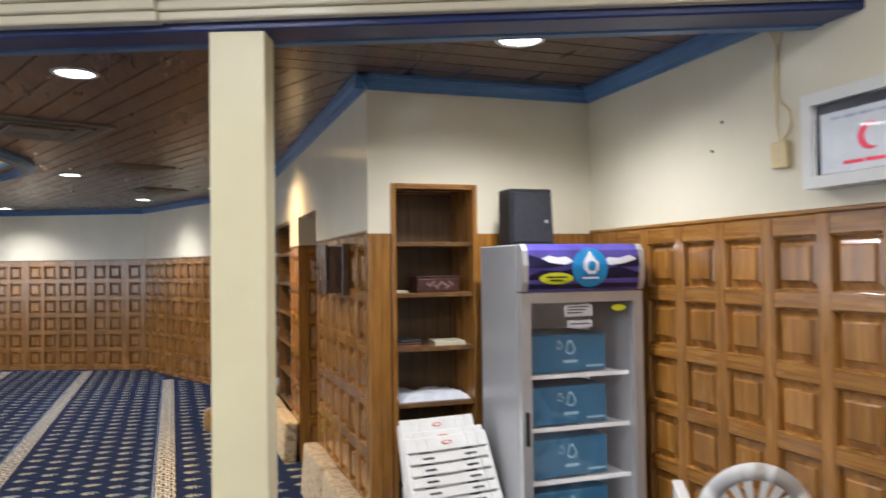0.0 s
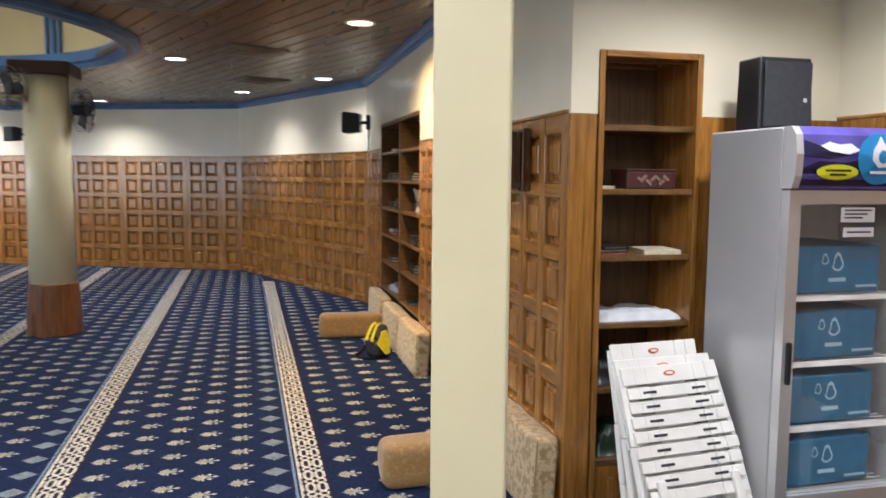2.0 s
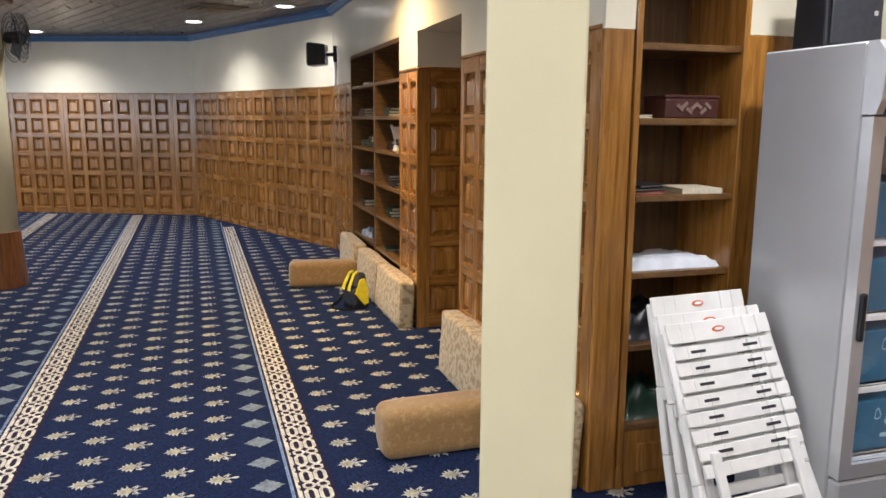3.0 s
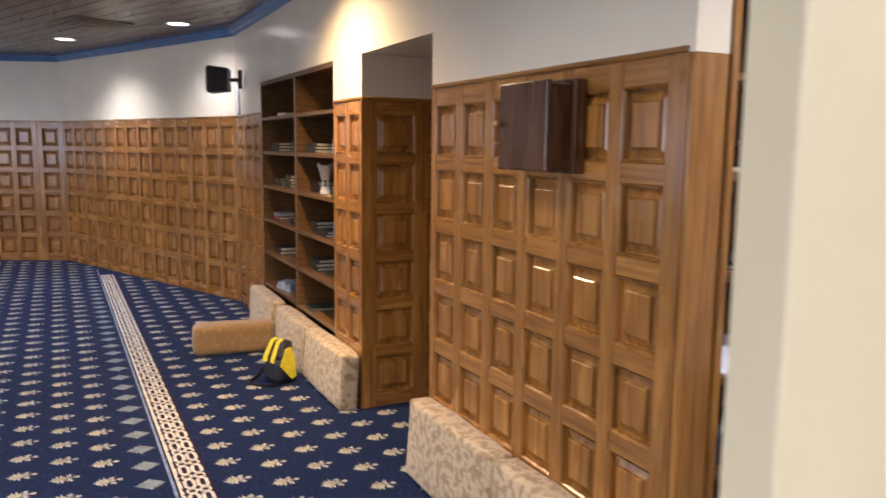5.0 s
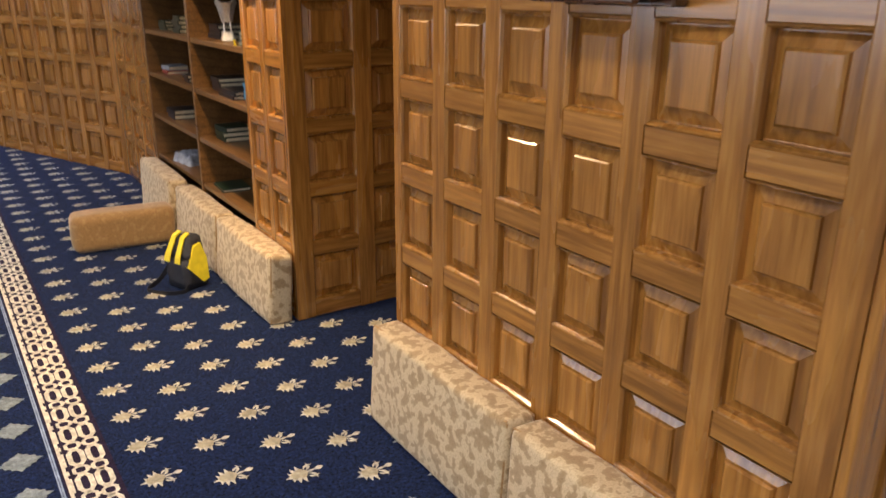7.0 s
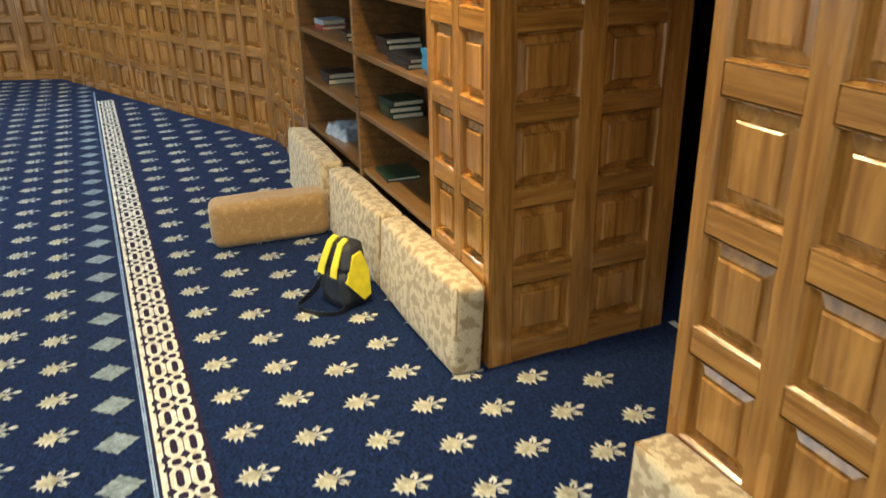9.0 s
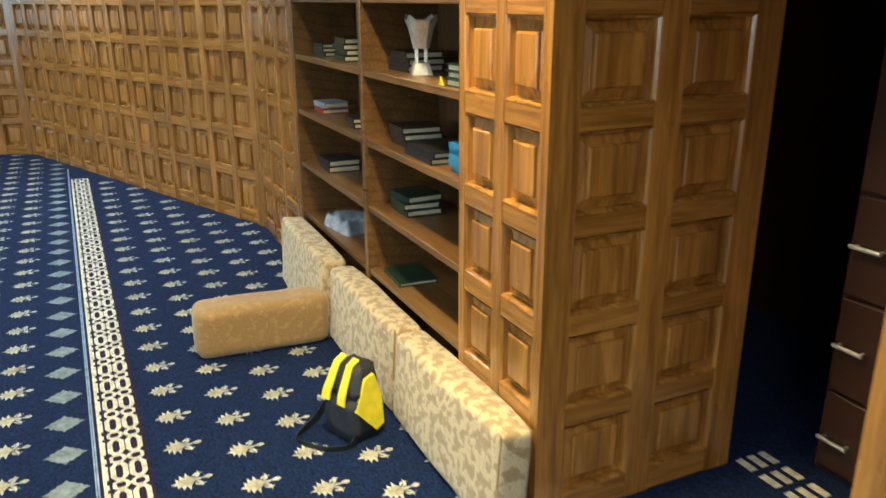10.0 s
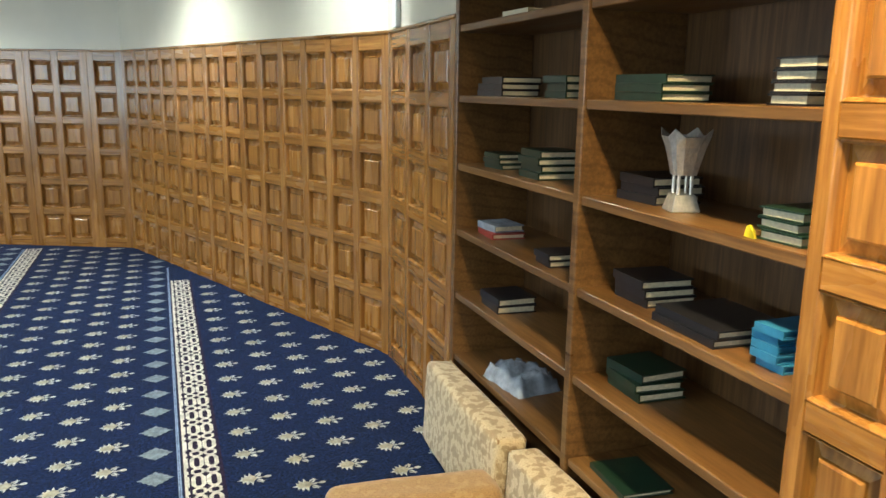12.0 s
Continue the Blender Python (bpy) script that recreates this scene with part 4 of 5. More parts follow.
# ---- folded chairs ----
def folding_chair():
    th = thing("folding_chair", pose(0, 0, 0), "white slatted plastic folding chair leaning folded in a stack", "chair", "stack of folding chairs")
    for i in range(9):
        z0 = 0.375 + i * 0.059
        top = i == 8
        bm = bmesh.new()
        n = 8
        w = 0.2 - (0.012 if not top else 0.0) - 0.004 * abs(i - 3)
        h = 0.075 if top else 0.047
        for sx in range(n):
            a, b = -w + 2 * w * sx / n, -w + 2 * w * (sx + 1) / n
            box(bm, a, b, -0.012 + 0.012 * (1 - ((a + b) / 2 / w) ** 2), 0.0 + 0.012 * (1 - ((a + b) / 2 / w) ** 2), z0, z0 + h)
        bmesh.ops.remove_doubles(bm, verts=bm.verts, dist=0.002)
        bevelled(bm, 0.003)
        s = part("slat", bm, WHITE_PLASTIC, th)
        if not top and i:
            for x0 in (-0.115, 0.07):
                simple("slot", [(x0, x0 + 0.05, -0.0048, -0.0015, z0 + 0.018, z0 + 0.029)], CHARCOAL, s)
    bm = bmesh.new()
    tube(bm, (0, -0.004, 0.885), (0, 0.003, 0.885), 0.022, sides=20)
    bmesh.ops.scale(bm, vec=(1, 1, 0.5), space=Matrix.Translation((0, 0, -0.885)), verts=bm.verts)
    part("oval_mark", bm, ORANGE_PRINT, th)
    bm = bmesh.new()
    tube(bm, (0, -0.006, 0.885), (0, -0.003, 0.885), 0.014, sides=20)
    bmesh.ops.scale(bm, vec=(1, 1, 0.4), space=Matrix.Translation((0, 0, -0.885)), verts=bm.verts)
    part("oval_centre", bm, WHITE_PRINT, th)
    for sx in (-1, 1):
        bm = bmesh.new()
        pts = [(0.17, 0.016, 0.90), (0.178, 0.02, 0.6), (0.185, 0.035, 0.36), (0.2, 0.03, 0.0)]
        for p, q in zip(pts, pts[1:]):
            box(bm, -0.016, 0.016, -0.013, 0.013, 0, (Vector(q) - Vector(p)).length,
                Matrix.Translation((sx * p[0], p[1], p[2])) @ (Vector((sx * q[0], q[1], q[2])) - Vector((sx * p[0], p[1], p[2]))).to_track_quat("Z", "Y").to_matrix().to_4x4())
        bevelled(bm, 0.004)
        part("leg", bm, WHITE_PLASTIC, th)
        bm = bmesh.new()
        box(bm, -0.014, 0.014, -0.011, 0.011, 0, 0.46, pose(sx * 0.135, 0.0, 0.0, 2, 0, 0))
        bevelled(bm, 0.004)
        part("leg", bm, WHITE_PLASTIC, th)
    simple("crossbar", [(-0.12, 0.12, -0.01, 0.012, 0.26, 0.30)], WHITE_PLASTIC, th, 0.004)
    simple("crossbar", [(-0.17, 0.17, 0.02, 0.042, 0.12, 0.16)], WHITE_PLASTIC, th, 0.004)
    return th


chair = folding_chair()
SLIM = Matrix.Diagonal((1.1, 1, 0.975, 1))
chair.matrix_basis = pose(1.63, 3.66, 0.006, -20, -1, 2) @ SLIM
copy_thing(chair, pose(1.645, 3.54, 0.006, -25, -1.2, 2) @ SLIM)
copy_thing(chair, pose(1.66, 3.455, 0.006, -28, -1.5, 3) @ SLIM)

# ---- white garden chair ----
gc = thing("garden_chair", pose(2.40, 2.59, 0, 0, 0, -30) @ Matrix.Diagonal((0.95, 1.0, 1.075, 1)), "white moulded plastic garden armchair with a slotted round back", "chair")
bm = bmesh.new()
box(bm, -0.22, 0.22, 0.02, 0.46, 0.40, 0.425)
bevelled(bm, 0.01, 2)
part("seat", bm, WHITE_PLASTIC, gc)


def arc_strip(bm, r0, r1, a0, a1, cz, n, y0, thick, squash=1.0):
    for i in range(n):
        a, b = radians(a0 + (a1 - a0) * i / n), radians(a0 + (a1 - a0) * (i + 1) / n)
        vs = []
        for dy in (0, thick):
            for r, t in ((r0, a), (r1, a), (r1, b), (r0, b)):
                x, z = r * math.cos(t), cz + squash * r * math.sin(t)
                vs.append(bm.verts.new((x, y0 + dy - 0.22 * (z - 0.43) + 0.5 * x * x, z)))
        for f in ((0, 1, 2, 3), (7, 6, 5, 4), (0, 4, 5, 1), (2, 6, 7, 3), (1, 5, 6, 2), (3, 7, 4, 0)):
            bm.faces.new([vs[k] for k in f])


bm = bmesh.new()
arc_strip(bm, 0.165, 0.225, 0, 180, 0.60, 24, 0.0, 0.016)
for sx in (-1, 1):
    for k in range(6):
        z0, z1 = 0.42 + 0.03 * k, 0.45 + 0.03 * k
        vs = []
        for dy in (0, 0.016):
            for x, z in ((0.165, z0), (0.225, z0), (0.225, z1), (0.165, z1)):
                vs.append(bm.verts.new((sx * x, dy - 0.22 * (z - 0.43) + 0.5 * x * x, z)))
        for f in ((0, 1, 2, 3), (7, 6, 5, 4), (0, 4, 5, 1), (2, 6, 7, 3), (1, 5, 6, 2), (3, 7, 4, 0)):
            bm.faces.new([vs[k2] for k2 in f])
bmesh.ops.remove_doubles(bm, verts=bm.verts, dist=0.0005)
part("back_rim", bm, WHITE_PLASTIC, gc, "", None, True)
for a in (38, 58, 78, 102, 122, 142):
    bm = bmesh.new()
    arc_strip(bm, 0.03, 0.166, a - 6, a + 6, 0.60, 2, 0.002, 0.012)
    part("back_slat", bm, WHITE_PLASTIC, gc)
bm = bmesh.new()
arc_strip(bm, 0.0, 0.168, 180, 360, 0.60, 16, 0.002, 0.012)
part("back_panel", bm, WHITE_PLASTIC, gc)
for sx in (-1, 1):
    bm = bmesh.new()
    box(bm, sx * 0.22, sx * 0.27, -0.02, 0.40, 0.62, 0.64)
    box(bm, sx * 0.225, sx * 0.265, 0.36, 0.40, 0.40, 0.62)
    bevelled(bm, 0.006)
    part("armrest", bm, WHITE_PLASTIC, gc)
    for yy, y2 in ((0.02, -0.05), (0.40, 0.45)):
        bm = bmesh.new()
        tube(bm, (sx * 0.20, yy + 0.02, 0.41), (sx * 0.245, y2, 0.0), 0.03, 0.022, 8)
        part("leg", bm, WHITE_PLASTIC, gc)

# ---- things on the annex walls ----
fa = thing("first_aid_cabinet", pose(SIDE, 2.455, 1.882, 0, 0, -90) @ Matrix.Diagonal((1, 1, 0.95, 1)), "white wall cabinet with a glass door and a red crescent sign", "cabinet")
simple("body", [(0, 0.5, -0.08, -0.001, 0, 0.36)], WHITE_METAL, fa, 0.004)
dr = part("door_frame", frame_mesh(0, 0.5, -0.11, -0.081, 0, 0.36, 0.045), WHITE_METAL, fa)
# body is solid; a charcoal sheet stands in for the shaded interior
simple("inside_shade_sheet", [(0.046, 0.454, -0.0845, -0.081, 0.046, 0.314)], CHARCOAL, fa)
simple("sign", [(0.07, 0.454, -0.0885, -0.085, 0.05, 0.275)], PALE_CARD, fa)
pn = simple("pane", [(0.046, 0.454, -0.1, -0.096, 0.046, 0.314)], GLASS, dr)
pn.visible_shadow = False
bm = bmesh.new()
n = 20
for i in range(n):
    def pt(r, ox, k):
        a = radians(60 + 240 * k / n)
        return (0.25 + ox + r * math.cos(a), -0.0905, 0.165 + r * math.sin(a))
    q = [pt(0.05, 0.03, i), pt(0.05, 0.03, i + 1)]
    ia, ib = [(0.28 + 0.018 + 0.04 * math.cos(radians(72 + 216 * k / n)), -0.0905, 0.165 + 0.04 * math.sin(radians(72 + 216 * k / n))) for k in (i, i + 1)]
    bm.faces.new([bm.verts.new(v) for v in (q[0], q[1], ib, ia)])
part("crescent", bm, RED_PRINT, fa, "red crescent")
bm = bmesh.new()
for x0, x1, z in ((0.17, 0.25, 0.075), (0.26, 0.34, 0.075)):
    box(bm, x0, x1, -0.0905, -0.089, z, z + 0.012)
part("red_bars", bm, RED_PRINT, fa)
bm = bmesh.new()
for x0, x1 in ((0.12, 0.16), (0.17, 0.23), (0.24, 0.3), (0.31, 0.37)):
    box(bm, x0, x1, -0.0905, -0.089, 0.245, 0.255)
part("grey_bars", bm, GREY_CLOTH, fa)

sw = thing("wall_switch", pose(SIDE, 2.70, 1.99, 0, 0, -90), "yellowed plastic junction box with cables on a cream wall", "switch")
simple("plate", [(0, 0.085, -0.03, -0.001, 0, 0.105)], BEIGE_PLASTIC, sw, 0.006, segments=2)
bm = bmesh.new()
for z in (0.03, 0.075):
    tube(bm, (0.0425, -0.033, z), (0.0425, -0.028, z), 0.005, sides=10)
part("screw", bm, ALUMINIUM, sw)


def cable(name, pts, r, material, label):
    cu = bpy.data.curves.new(name, "CURVE")
    cu.dimensions, cu.bevel_depth, cu.bevel_resolution = "3D", r, 2
    sp = cu.splines.new("BEZIER")
    sp.bezier_points.add(len(pts) - 1)
    for b, p in zip(sp.bezier_points, pts):
        b.co, b.handle_left_type, b.handle_right_type = p, "AUTO", "AUTO"
    cu.materials.append(material)
    return tagged(new(name, cu), label, "cable")


W = SIDE - 0.012
cable("wall_cable", [(W, 2.66, 2.095), (W, 2.68, 2.18), (W, 2.68, 2.3), (W, 2.69, 2.52), (W, 2.74, 2.57)], 0.004, BEIGE_PLASTIC, "cream cable running up a painted wall")
cable("wall_cable", [(W, 2.665, 2.095), (W, 2.61, 2.14), (W, 2.61, 2.2), (W, 2.675, 2.27), (W, 2.68, 2.42), (W, 2.62, 2.6), (W, 2.6, 2.9)], 0.004, BEIGE_PLASTIC, "looped cream cable on a painted wall")
for y, z in ((3.02, 2.24), (3.09, 2.12)):
    bm = bmesh.new()
    tube(bm, (SIDE + 0.001, y, z), (SIDE - 0.004, y, z), 0.007, sides=8)
    tagged(part("wall_plug", bm, BLACK), "small dark screw hole plug in a cream wall", "plug")

kb = thing("wall_box", pose(1.17, 4.668, 1.465), "dark walnut key cabinet with brass knobs on oak panels", "cabinet")
simple("body", [(0.022, 0.0995, 0.012, 0.288, 0.01, 0.282)], WALNUT, kb, 0.004)
d = simple("door", [(0, 0.021, 0, 0.3, 0, 0.292)], WALNUT, kb, 0.006, segments=2)
simple("back_board", [(0.1, 0.1435, -0.012, 0.300, -0.006, 0.298)], WALNUT, kb, 0.004)
for z, r in ((0.155, 0.014), (0.09, 0.009)):
    bm = bmesh.new()
    tube(bm, (-0.001, 0.275, z), (-0.018, 0.275, z), r * 0.5, sides=12)
    bmesh.ops.create_uvsphere(bm, u_segments=12, v_segments=8, radius=r, matrix=Matrix.Translation((-0.022, 0.275, z)))
    part("knob", bm, BRASS, d, "brass knob", None, True)

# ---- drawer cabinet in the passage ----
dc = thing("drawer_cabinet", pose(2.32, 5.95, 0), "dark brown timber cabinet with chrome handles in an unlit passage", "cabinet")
simple("body", [(0.0, 0.45, 0.0, 0.66, 0.0, 1.95)], DARK_WOOD_AND_UNLIT, dc, 0.006)
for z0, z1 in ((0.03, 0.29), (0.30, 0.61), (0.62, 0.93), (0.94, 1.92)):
    front = simple("drawer" if z1 < 1 else "door", [(-0.02, -0.0005, 0.015, 0.645, z0, z1)], DARK_WOOD_AND_UNLIT, dc, 0.005)
    if z1 < 1:
        bm = bmesh.new()
        zh = z1 - 0.15
        tube(bm, (-0.045, 0.53, zh), (-0.045, 0.63, zh), 0.007, sides=10)
        tube(bm, (-0.045, 0.54, zh), (-0.019, 0.54, zh), 0.005, sides=8)
        tube(bm, (-0.045, 0.62, zh), (-0.019, 0.62, zh), 0.005, sides=8)
        part("handle", bm, CHROME, front, "chrome bar handle")

# ---- cushions ----
def cushion(x, y, z, lx, ly, lz, label, seed, material=TAN, tilt=0.0, turn=0.0, name="floor_cushion"):
    """An upholstered block: soft bevelled edges, slightly swollen faces and piping along its seams."""
    th = thing(name, pose(x, y, z, 0, tilt, turn), label, "cushion", "tan floor cushions")
    bm = bmesh.new()
    box(bm, -lx / 2, lx / 2, -ly / 2, ly / 2, 0, lz)
    bmesh.ops.bevel(bm, geom=list(bm.edges), offset=min(lx, lz) * 0.24, segments=4, affect="EDGES", profile=0.6)
    bmesh.ops.subdivide_edges(bm, edges=[e for e in bm.edges if e.calc_length() > 0.08], cuts=5, use_grid_fill=True)
    for v in bm.verts:
        n = noise.noise(v.co * 5 + Vector((seed, 0, 0))) * 0.008 + noise.noise(v.co * 14 + Vector((0, seed, 0))) * 0.003
        u = Vector((v.co.x / lx * 2, v.co.y / ly * 2, (v.co.z / lz - 0.5) * 2))
        swell = 0.012 * (1 - min(1, abs(u.y)) ** 4)
        v.co.x += (swell * u.x + n) * (1 - abs(u.z) ** 4 * 0.5)
        if v.co.z > 0.02:
            v.co.z += n * 0.8
    part("cover", bm, material, th, "", None, True)
    e = min(lx, lz) * 0.085
    for sx in (-1, 1):
        bm = bmesh.new()
        k = 24
        ring_pts = [(sx * (lx / 2 - e), y2, z2) for y2, z2 in ((-ly / 2 + e, e), (ly / 2 - e, e), (ly / 2 - e, lz - e), (-ly / 2 + e, lz - e))]
        for p, q in zip(ring_pts, ring_pts[1:] + ring_pts[:1]):
            tube(bm, p, q, 0.0055, sides=6)
        part("piping", bm, TAN_PLAIN, th)
    return th


back_label = "tan damask floor-seat back cushion leaning along the wall"
for y0, y1, s in ((5.03, 5.80, 1), (4.22, 5.015, 2)):
    cushion(EAST - 0.075, (y0 + y1) / 2, 0.002, 0.11, y1 - y0, 0.37, back_label, s, tilt=3.0)
for y0, y1, s in ((6.735, 7.50, 3), (7.515, 8.29, 4), (8.305, 9.12, 5)):
    cushion(EAST - 0.085 - (0.02 if s == 5 else 0), (y0 + y1) / 2, 0.002, 0.115, y1 - y0, 0.335 if s < 5 else 0.36, back_label, s, tilt=3.5, turn=-1.5 if s == 5 else 0)
cushion(0.885, 8.34, 0.002, 0.56, 0.20, 0.225, "tan velvet armrest bolster lying on the carpet", 6, TAN_PLAIN, 0, -4, "armrest_bolster")
cushion(0.90, 4.78, 0.002, 0.58, 0.21, 0.225, "tan velvet armrest bolster lying on the carpet", 8, TAN_PLAIN, 0, 2, "armrest_bolster")

# ---- bag ----
bag = thing("shoulder_bag", pose(1.01, 7.47, 0.002, 0, 0, -66) @ Matrix.Diagonal((0.80, 0.85, 0.84, 1)), "black and bright yellow nylon bag with its strap on the carpet", "bag")


def bag_block(name, x0, x1, y0, y1, z0, z1, top, material, lean=0.0, parent=None):
    bm = bmesh.new()
    box(bm, x0, x1, y0, y1, z0, z1)
    for v in bm.verts:
        if v.co.z > (z0 + z1) / 2:
            v.co.x = (v.co.x - (x0 + x1) / 2) * top + (x0 + x1) / 2
            v.co.y = (v.co.y - (y0 + y1) / 2) * top + (y0 + y1) / 2 + lean
    bmesh.ops.bevel(bm, geom=list(bm.edges), offset=0.014, segments=2, affect="EDGES")
    bmesh.ops.subdivide_edges(bm, edges=[e for e in bm.edges if e.calc_length() > 0.05], cuts=3, use_grid_fill=True)
    for v in bm.verts:
        v.co += Vector((1, 1, 0.5)) * noise.noise(v.co * 14) * 0.01
    return part(name, bm, material, parent or bag, "", None, True)


bag_block("body", -0.105, 0.105, -0.08, 0.085, 0, 0.20, 0.92, CHARCOAL)
bag_block("flap", -0.10, 0.10, -0.072, 0.075, 0.188, 0.325, 0.62, CHARCOAL, 0.03)
for x0, x1 in ((-0.09, -0.04), (0.012, 0.058)):
    bm = bmesh.new()
    rows_ = [(-0.094, 0.172), (-0.086, 0.21), (-0.058, 0.27), (-0.03, 0.325), (0.01, 0.345)]
    for (ya, za), (yb, zb) in zip(rows_, rows_[1:]):
        ka, kb2 = 1 - (za - 0.17) * 1.4, 1 - (zb - 0.17) * 1.4
        q = [(x0 * ka, ya, za), (x1 * ka, ya, za), (x1 * kb2, yb, zb), (x0 * kb2, yb, zb)]
        bm.faces.new([bm.verts.new(p) for p in q])
    bmesh.ops.remove_doubles(bm, verts=bm.verts, dist=0.001)
    ob = part("yellow_stripe", bm, YELLOW, bag, "bright yellow panel")
    md = ob.modifiers.new("thickness", "SOLIDIFY")
    md.thickness = 0.008
bm = bmesh.new()
pts = [(-0.066, 0.15), (0.03, 0.035), (0.075, 0.05), (0.08, 0.18), (0.05, 0.28), (0.0, 0.27)]
a = [bm.verts.new((0.118 - 0.12 * (z - 0.05), y, z)) for y, z in pts]
b = [bm.verts.new((0.104 - 0.12 * (z - 0.05), y, z)) for y, z in pts]
bm.faces.new(a), bm.faces.new(b[::-1])
for i in range(6):
    bm.faces.new((a[i], a[(i + 1) % 6], b[(i + 1) % 6], b[i]))
bevelled(bm, 0.004, 2)
part("yellow_side", bm, YELLOW, bag, "bright yellow side pocket")
simple("buckle", [(-0.112, -0.09, -0.1, -0.088, 0.15, 0.175)], ALUMINIUM, bag, 0.003)
bm = bmesh.new()
loop = [(-0.10, -0.04, 0.14), (-0.14, -0.09, 0.05), (-0.16, -0.15, 0.01), (-0.12, -0.21, 0.008), (-0.02, -0.20, 0.008), (0.06, -0.16, 0.008), (0.10, -0.10, 0.01), (0.10, -0.07, 0.05)]
fine = []
for i in range(len(loop) - 1):
    p0, p1, p2, p3 = (Vector(loop[max(0, min(len(loop) - 1, i + k))]) for k in (-1, 0, 1, 2))
    for s in range(5):
        t = s / 5
        fine.append(0.5 * ((2 * p1) + (p2 - p0) * t + (2 * p0 - 5 * p1 + 4 * p2 - p3) * t * t + (3 * p1 - p0 - 3 * p2 + p3) * t ** 3))
for p, q in zip(fine, fine[1:]):
    box(bm, -0.014, 0.014, -0.002, 0.002, 0, (q - p).length * 1.1, Matrix.Translation(p) @ (q - p).to_track_quat("Z", "X").to_matrix().to_4x4())
part("strap", bm, BLACK, bag)

# ---- column, fans and ceiling things ----
CX, CY = -1.86, 9.08
col = tagged(thing("column", pose(CX, CY, 0), "round cream column with a timber skirt", "column"), kind="structure")
bm = bmesh.new()
tube(bm, (0, 0, 0.48), (0, 0, 2.42), 0.205, 0.195, 40)
part("shaft", bm, PILLAR_PAINT, col, "", None, True)
bm = bmesh.new()
tube(bm, (0, 0, 0.0), (0, 0, 0.49), 0.25, 0.22, 24)
bevelled(bm, 0.008)
part("timber_skirt", bm, SKIRT_WOOD, col)
simple("capital", [(-0.26, 0.26, -0.26, 0.26, 2.42, 2.54)], DARK_WOOD_AND_UNLIT, col, 0.01)


def wall_fan(x, y, z, turn):
    th = thing("wall_fan", pose(x, y, z, 0, 0, turn), "dark caged wall fan fixed to a column", "fan", "fans on the column")
    bm = bmesh.new()
    for r in (0.05, 0.09, 0.13, 0.17, 0.2):
        for i in range(24):
            a, b = 2 * math.pi * i / 24, 2 * math.pi * (i + 1) / 24
            for yy in (-0.05 * (1 - (r / 0.21) ** 2), 0.07):
                tube(bm, (r * math.cos(a), yy - 0.16, r * math.sin(a)), (r * math.cos(b), yy - 0.16, r * math.sin(b)), 0.003, sides=4)
    for i in range(24):
        a = 2 * math.pi * i / 24
        tube(bm, (0.04 * math.cos(a), -0.21, 0.04 * math.sin(a)), (0.2 * math.cos(a), -0.16, 0.2 * math.sin(a)), 0.002, sides=4)
    part("cage", bm, BLACK, th)
    for i in range(3):
        bm = bmesh.new()
        box(bm, 0.03, 0.18, -0.004, 0.004, -0.05, 0.05, Matrix.Translation((0, -0.14, 0)) @ pose(0, 0, 0, 0, 120 * i, 0) @ pose(0, 0, 0, 25, 0, 0))
        bevelled(bm, 0.003)
        part("blade", bm, CHARCOAL, th)
    bm = bmesh.new()
    tube(bm, (0, -0.16, 0), (0, -0.04, 0), 0.06, 0.045, 16)
    part("motor", bm, BLACK, th)
    bm = bmesh.new()
    tube(bm, (0, -0.06, 0), (0, 0.02, -0.12), 0.02, sides=10)
    box(bm, -0.04, 0.04, -0.005, 0.03, -0.2, -0.06)
    part("bracket", bm, BEIGE_PLASTIC, th)


wall_fan(CX - 0.14, CY - 0.14, 2.28, -45)
wall_fan(CX + 0.19, CY + 0.02, 2.12, 80)

lv = thing("air_unit", pose(-3.2, 10.15, 2.31), "pale louvred air conditioning unit under the dome edge", "air conditioner")
simple("casing", [(0, 0.75, 0, 0.3, 0, 0.26)], PILLAR_PAINT, lv, 0.01)
for i in range(5):
    simple("louvre", [(0.03, 0.72, -0.02, -0.001, 0.03 + 0.045 * i, 0.05 + 0.045 * i)], WHITE_METAL, lv, 0.004)
simple("hanger", [(0.55, 0.58, 0.2, 0.23, 0.255, 0.33)], ALUMINIUM, lv)
structure("soffit", [(-7.5, -4.05, 12.6, 13.0, 2.14, CEIL - 0.002)], DARK_WOOD_AND_UNLIT, "dark timber boxed beam under the ceiling", None, 0.01)


def ceiling_vent(x, y, size, turn):
    th = thing("ceiling_vent", pose(x, y, CEIL, 0, 0, turn), "square stepped air diffuser in the plank ceiling", "vent", "ceiling air diffusers")
    for k, (r, z) in enumerate(((size / 2, 0), (size * 0.36, -0.006), (size * 0.22, -0.012))):
        bm = bmesh.new()
        lo = [[bm.verts.new((sx * q, sy * q, zz)) for sx, sy in ((-1, -1), (1, -1), (1, 1), (-1, 1))] for q, zz in ((r, z), (r, z - 0.014), (r - 0.03, z - 0.016), (r - 0.075, z - 0.002))]
        for p, q in zip(lo, lo[1:]):
            for i in range(4):
                bm.faces.new((p[i], p[(i + 1) % 4], q[(i + 1) % 4], q[i]))
        if k == 2:
            bm.faces.new(lo[-1])
        part("vane", bm, VENT_PAINT, th)


VENT_PAINT = plain("brown_vent_paint", (0.26, 0.22, 0.17), 0.45)
ceiling_vent(-0.6, 6.3, 0.85, 22.5)
ceiling_vent(-0.02, 8.4, 0.55, 22.5)
ceiling_vent(0.1, 10.6, 0.55, 22.5)

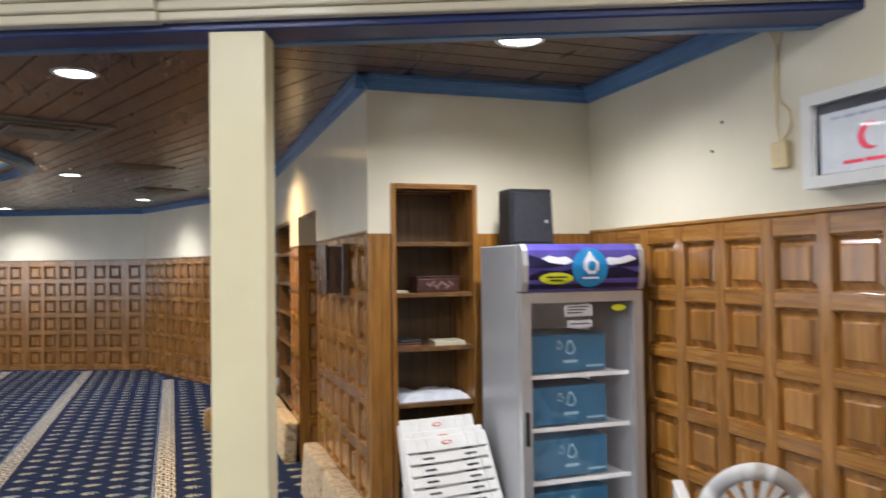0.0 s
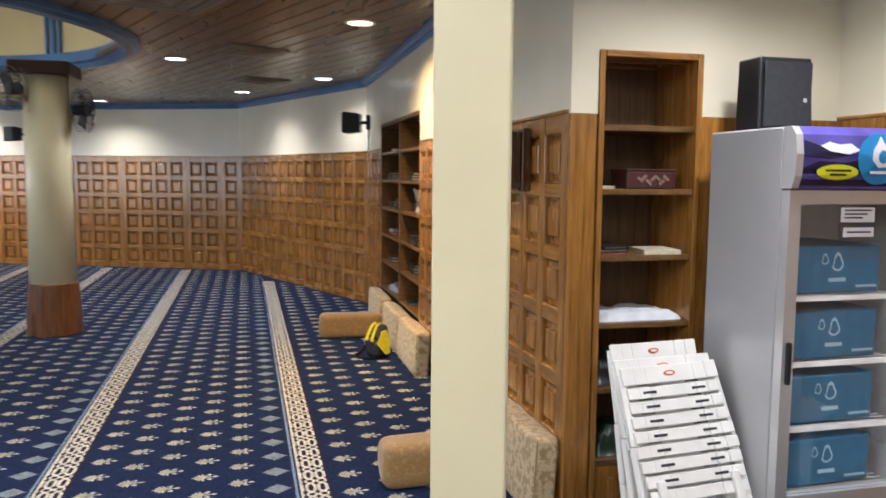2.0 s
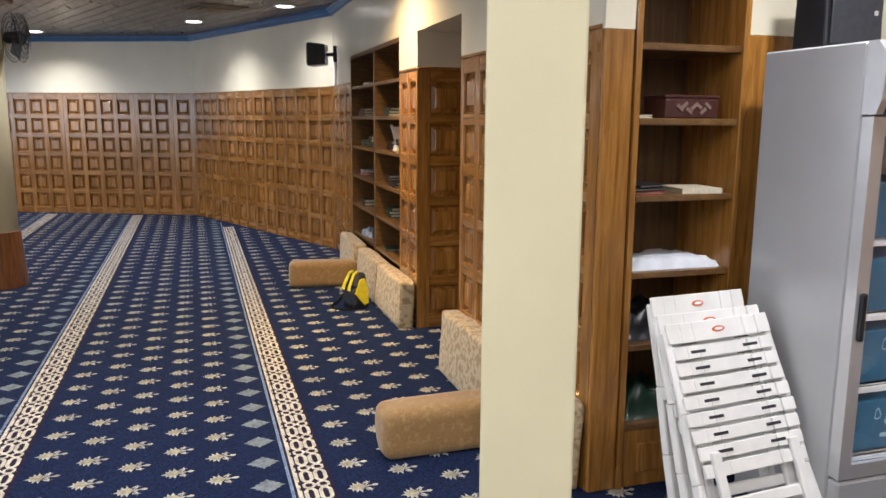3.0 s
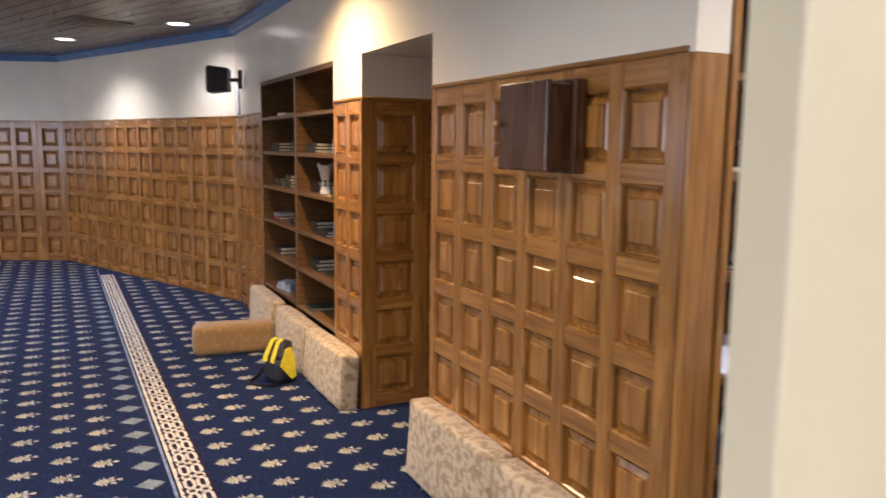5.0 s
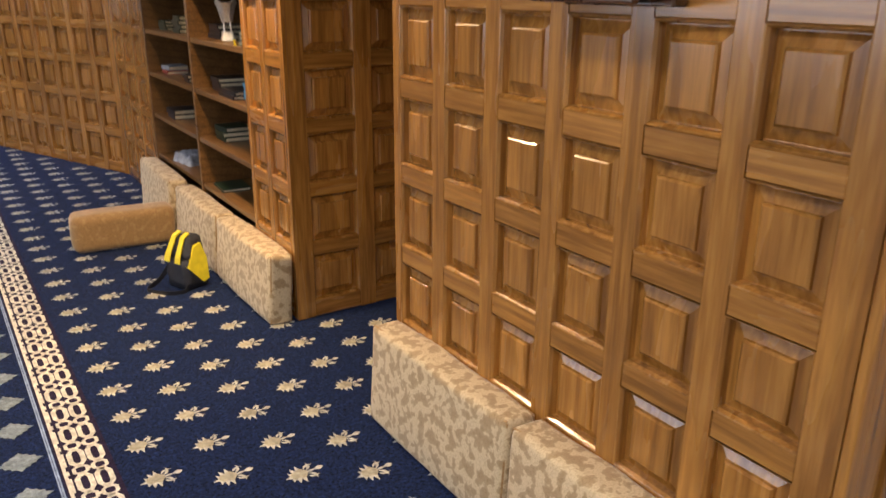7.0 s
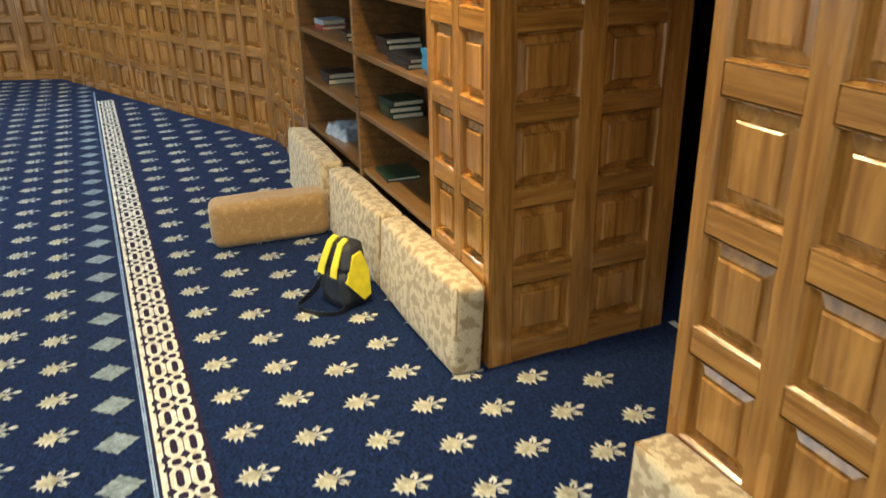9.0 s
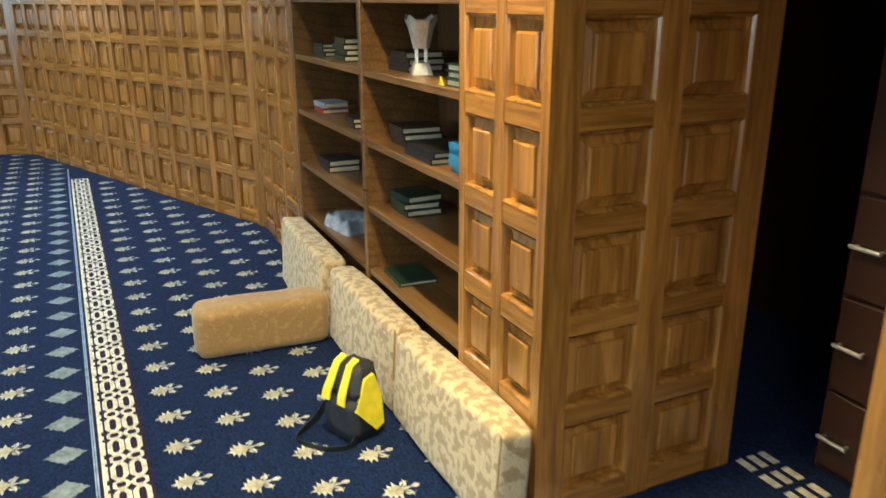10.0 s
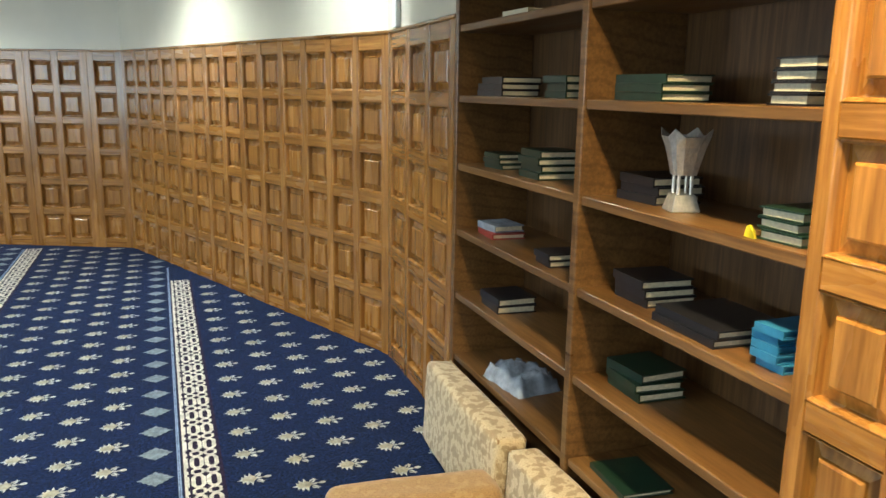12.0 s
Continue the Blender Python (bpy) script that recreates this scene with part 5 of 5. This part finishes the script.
sp = thing("wall_speaker", pose(1.13, 9.84, 2.0, 0, 0, -20), "small black loudspeaker on a wall bracket", "loudspeaker", "wall loudspeakers")
bm = bmesh.new()
box(bm, -0.12, 0.06, -0.13, 0.13, 0, 0.24)
for v in bm.verts:
    if v.co.x > 0:
        v.co.y *= 0.7
        v.co.z = 0.12 + (v.co.z - 0.12) * 0.85
bevelled(bm, 0.012, 2)
part("cabinet", bm, BLACK, sp)
simple("grille", [(-0.13, -0.121, -0.11, 0.11, 0.02, 0.22)], CHARCOAL, sp, 0.003)
bm = bmesh.new()
tube(bm, (0.06, 0, 0.12), (0.17, -0.06, 0.12), 0.018, sides=10)
box(bm, 0.15, 0.18, -0.11, -0.03, 0.04, 0.2)
part("bracket", bm, BLACK, sp)
simple("speaker_conduit", [(EAST - 0.025, EAST - 0.001, 9.985, 10.06, DADO + 0.02, 2.10)], WHITE_METAL, None, 0.004)
tagged(bpy.data.objects["speaker_conduit"], "white cable cover below a wall loudspeaker", "conduit")
copy_thing(sp, pose(-3.72, 14.95, 2.03, 0, 0, 50))

ck = thing("wall_clock", pose(-4.45, 15.52, 1.62, 0, 0, -22.5), "round wall clock with a pale blue dial", "clock")
bm = bmesh.new()
tube(bm, (0, -0.02, 0), (0, -0.055, 0), 0.165, 0.155, 32)
part("case", bm, GREY_STEEL, ck)
bm = bmesh.new()
tube(bm, (0, -0.0555, 0), (0, -0.06, 0), 0.135, sides=32)
part("dial", bm, PALE_INK, ck)
simple("clock_pointer", [(-0.006, 0.006, -0.064, -0.061, 0, 0.1), (0, 0.07, -0.064, -0.061, -0.006, 0.006)], BLACK, ck)

# blue frames on the drum's inner face
for a in range(0, 360, 45):
    t = radians(a + 8)
    bm = bmesh.new()
    for off, w2 in ((-0.09, 0.03), (0.0, 0.05), (0.09, 0.03)):
        box(bm, DOME_R - 0.075, DOME_R - 0.045, off - w2 / 2, off + w2 / 2, CEIL + 0.1, CEIL + 0.75, Matrix.Translation((DOME.x, DOME.y, 0)) @ pose(0, 0, 0, 0, 0, math.degrees(t)))
    part("blue_rib", bm, BLUE_PAINT, drum)

# ---- panels of the walls, last ----
for pw, ph, owner, m in PENDING:
    ob = new("panel", panel_mesh(pw, ph, OAK))
    ob.parent = owner
    ob.matrix_basis = m
rail_meshes = {}
for rw, rh, owner, m in RAILS:
    key = (round(rw, 3), round(rh, 3))
    if key not in rail_meshes:
        bm = bmesh.new()
        box(bm, -rw / 2, rw / 2, -0.03, -0.0012, 0, rh)
        bevelled(bm, 0.0035)
        rail_meshes[key] = mesh_of("rail", bm, OAK_FLAT)
    ob = new("rail", rail_meshes[key])
    ob.parent = owner
    ob.matrix_basis = m
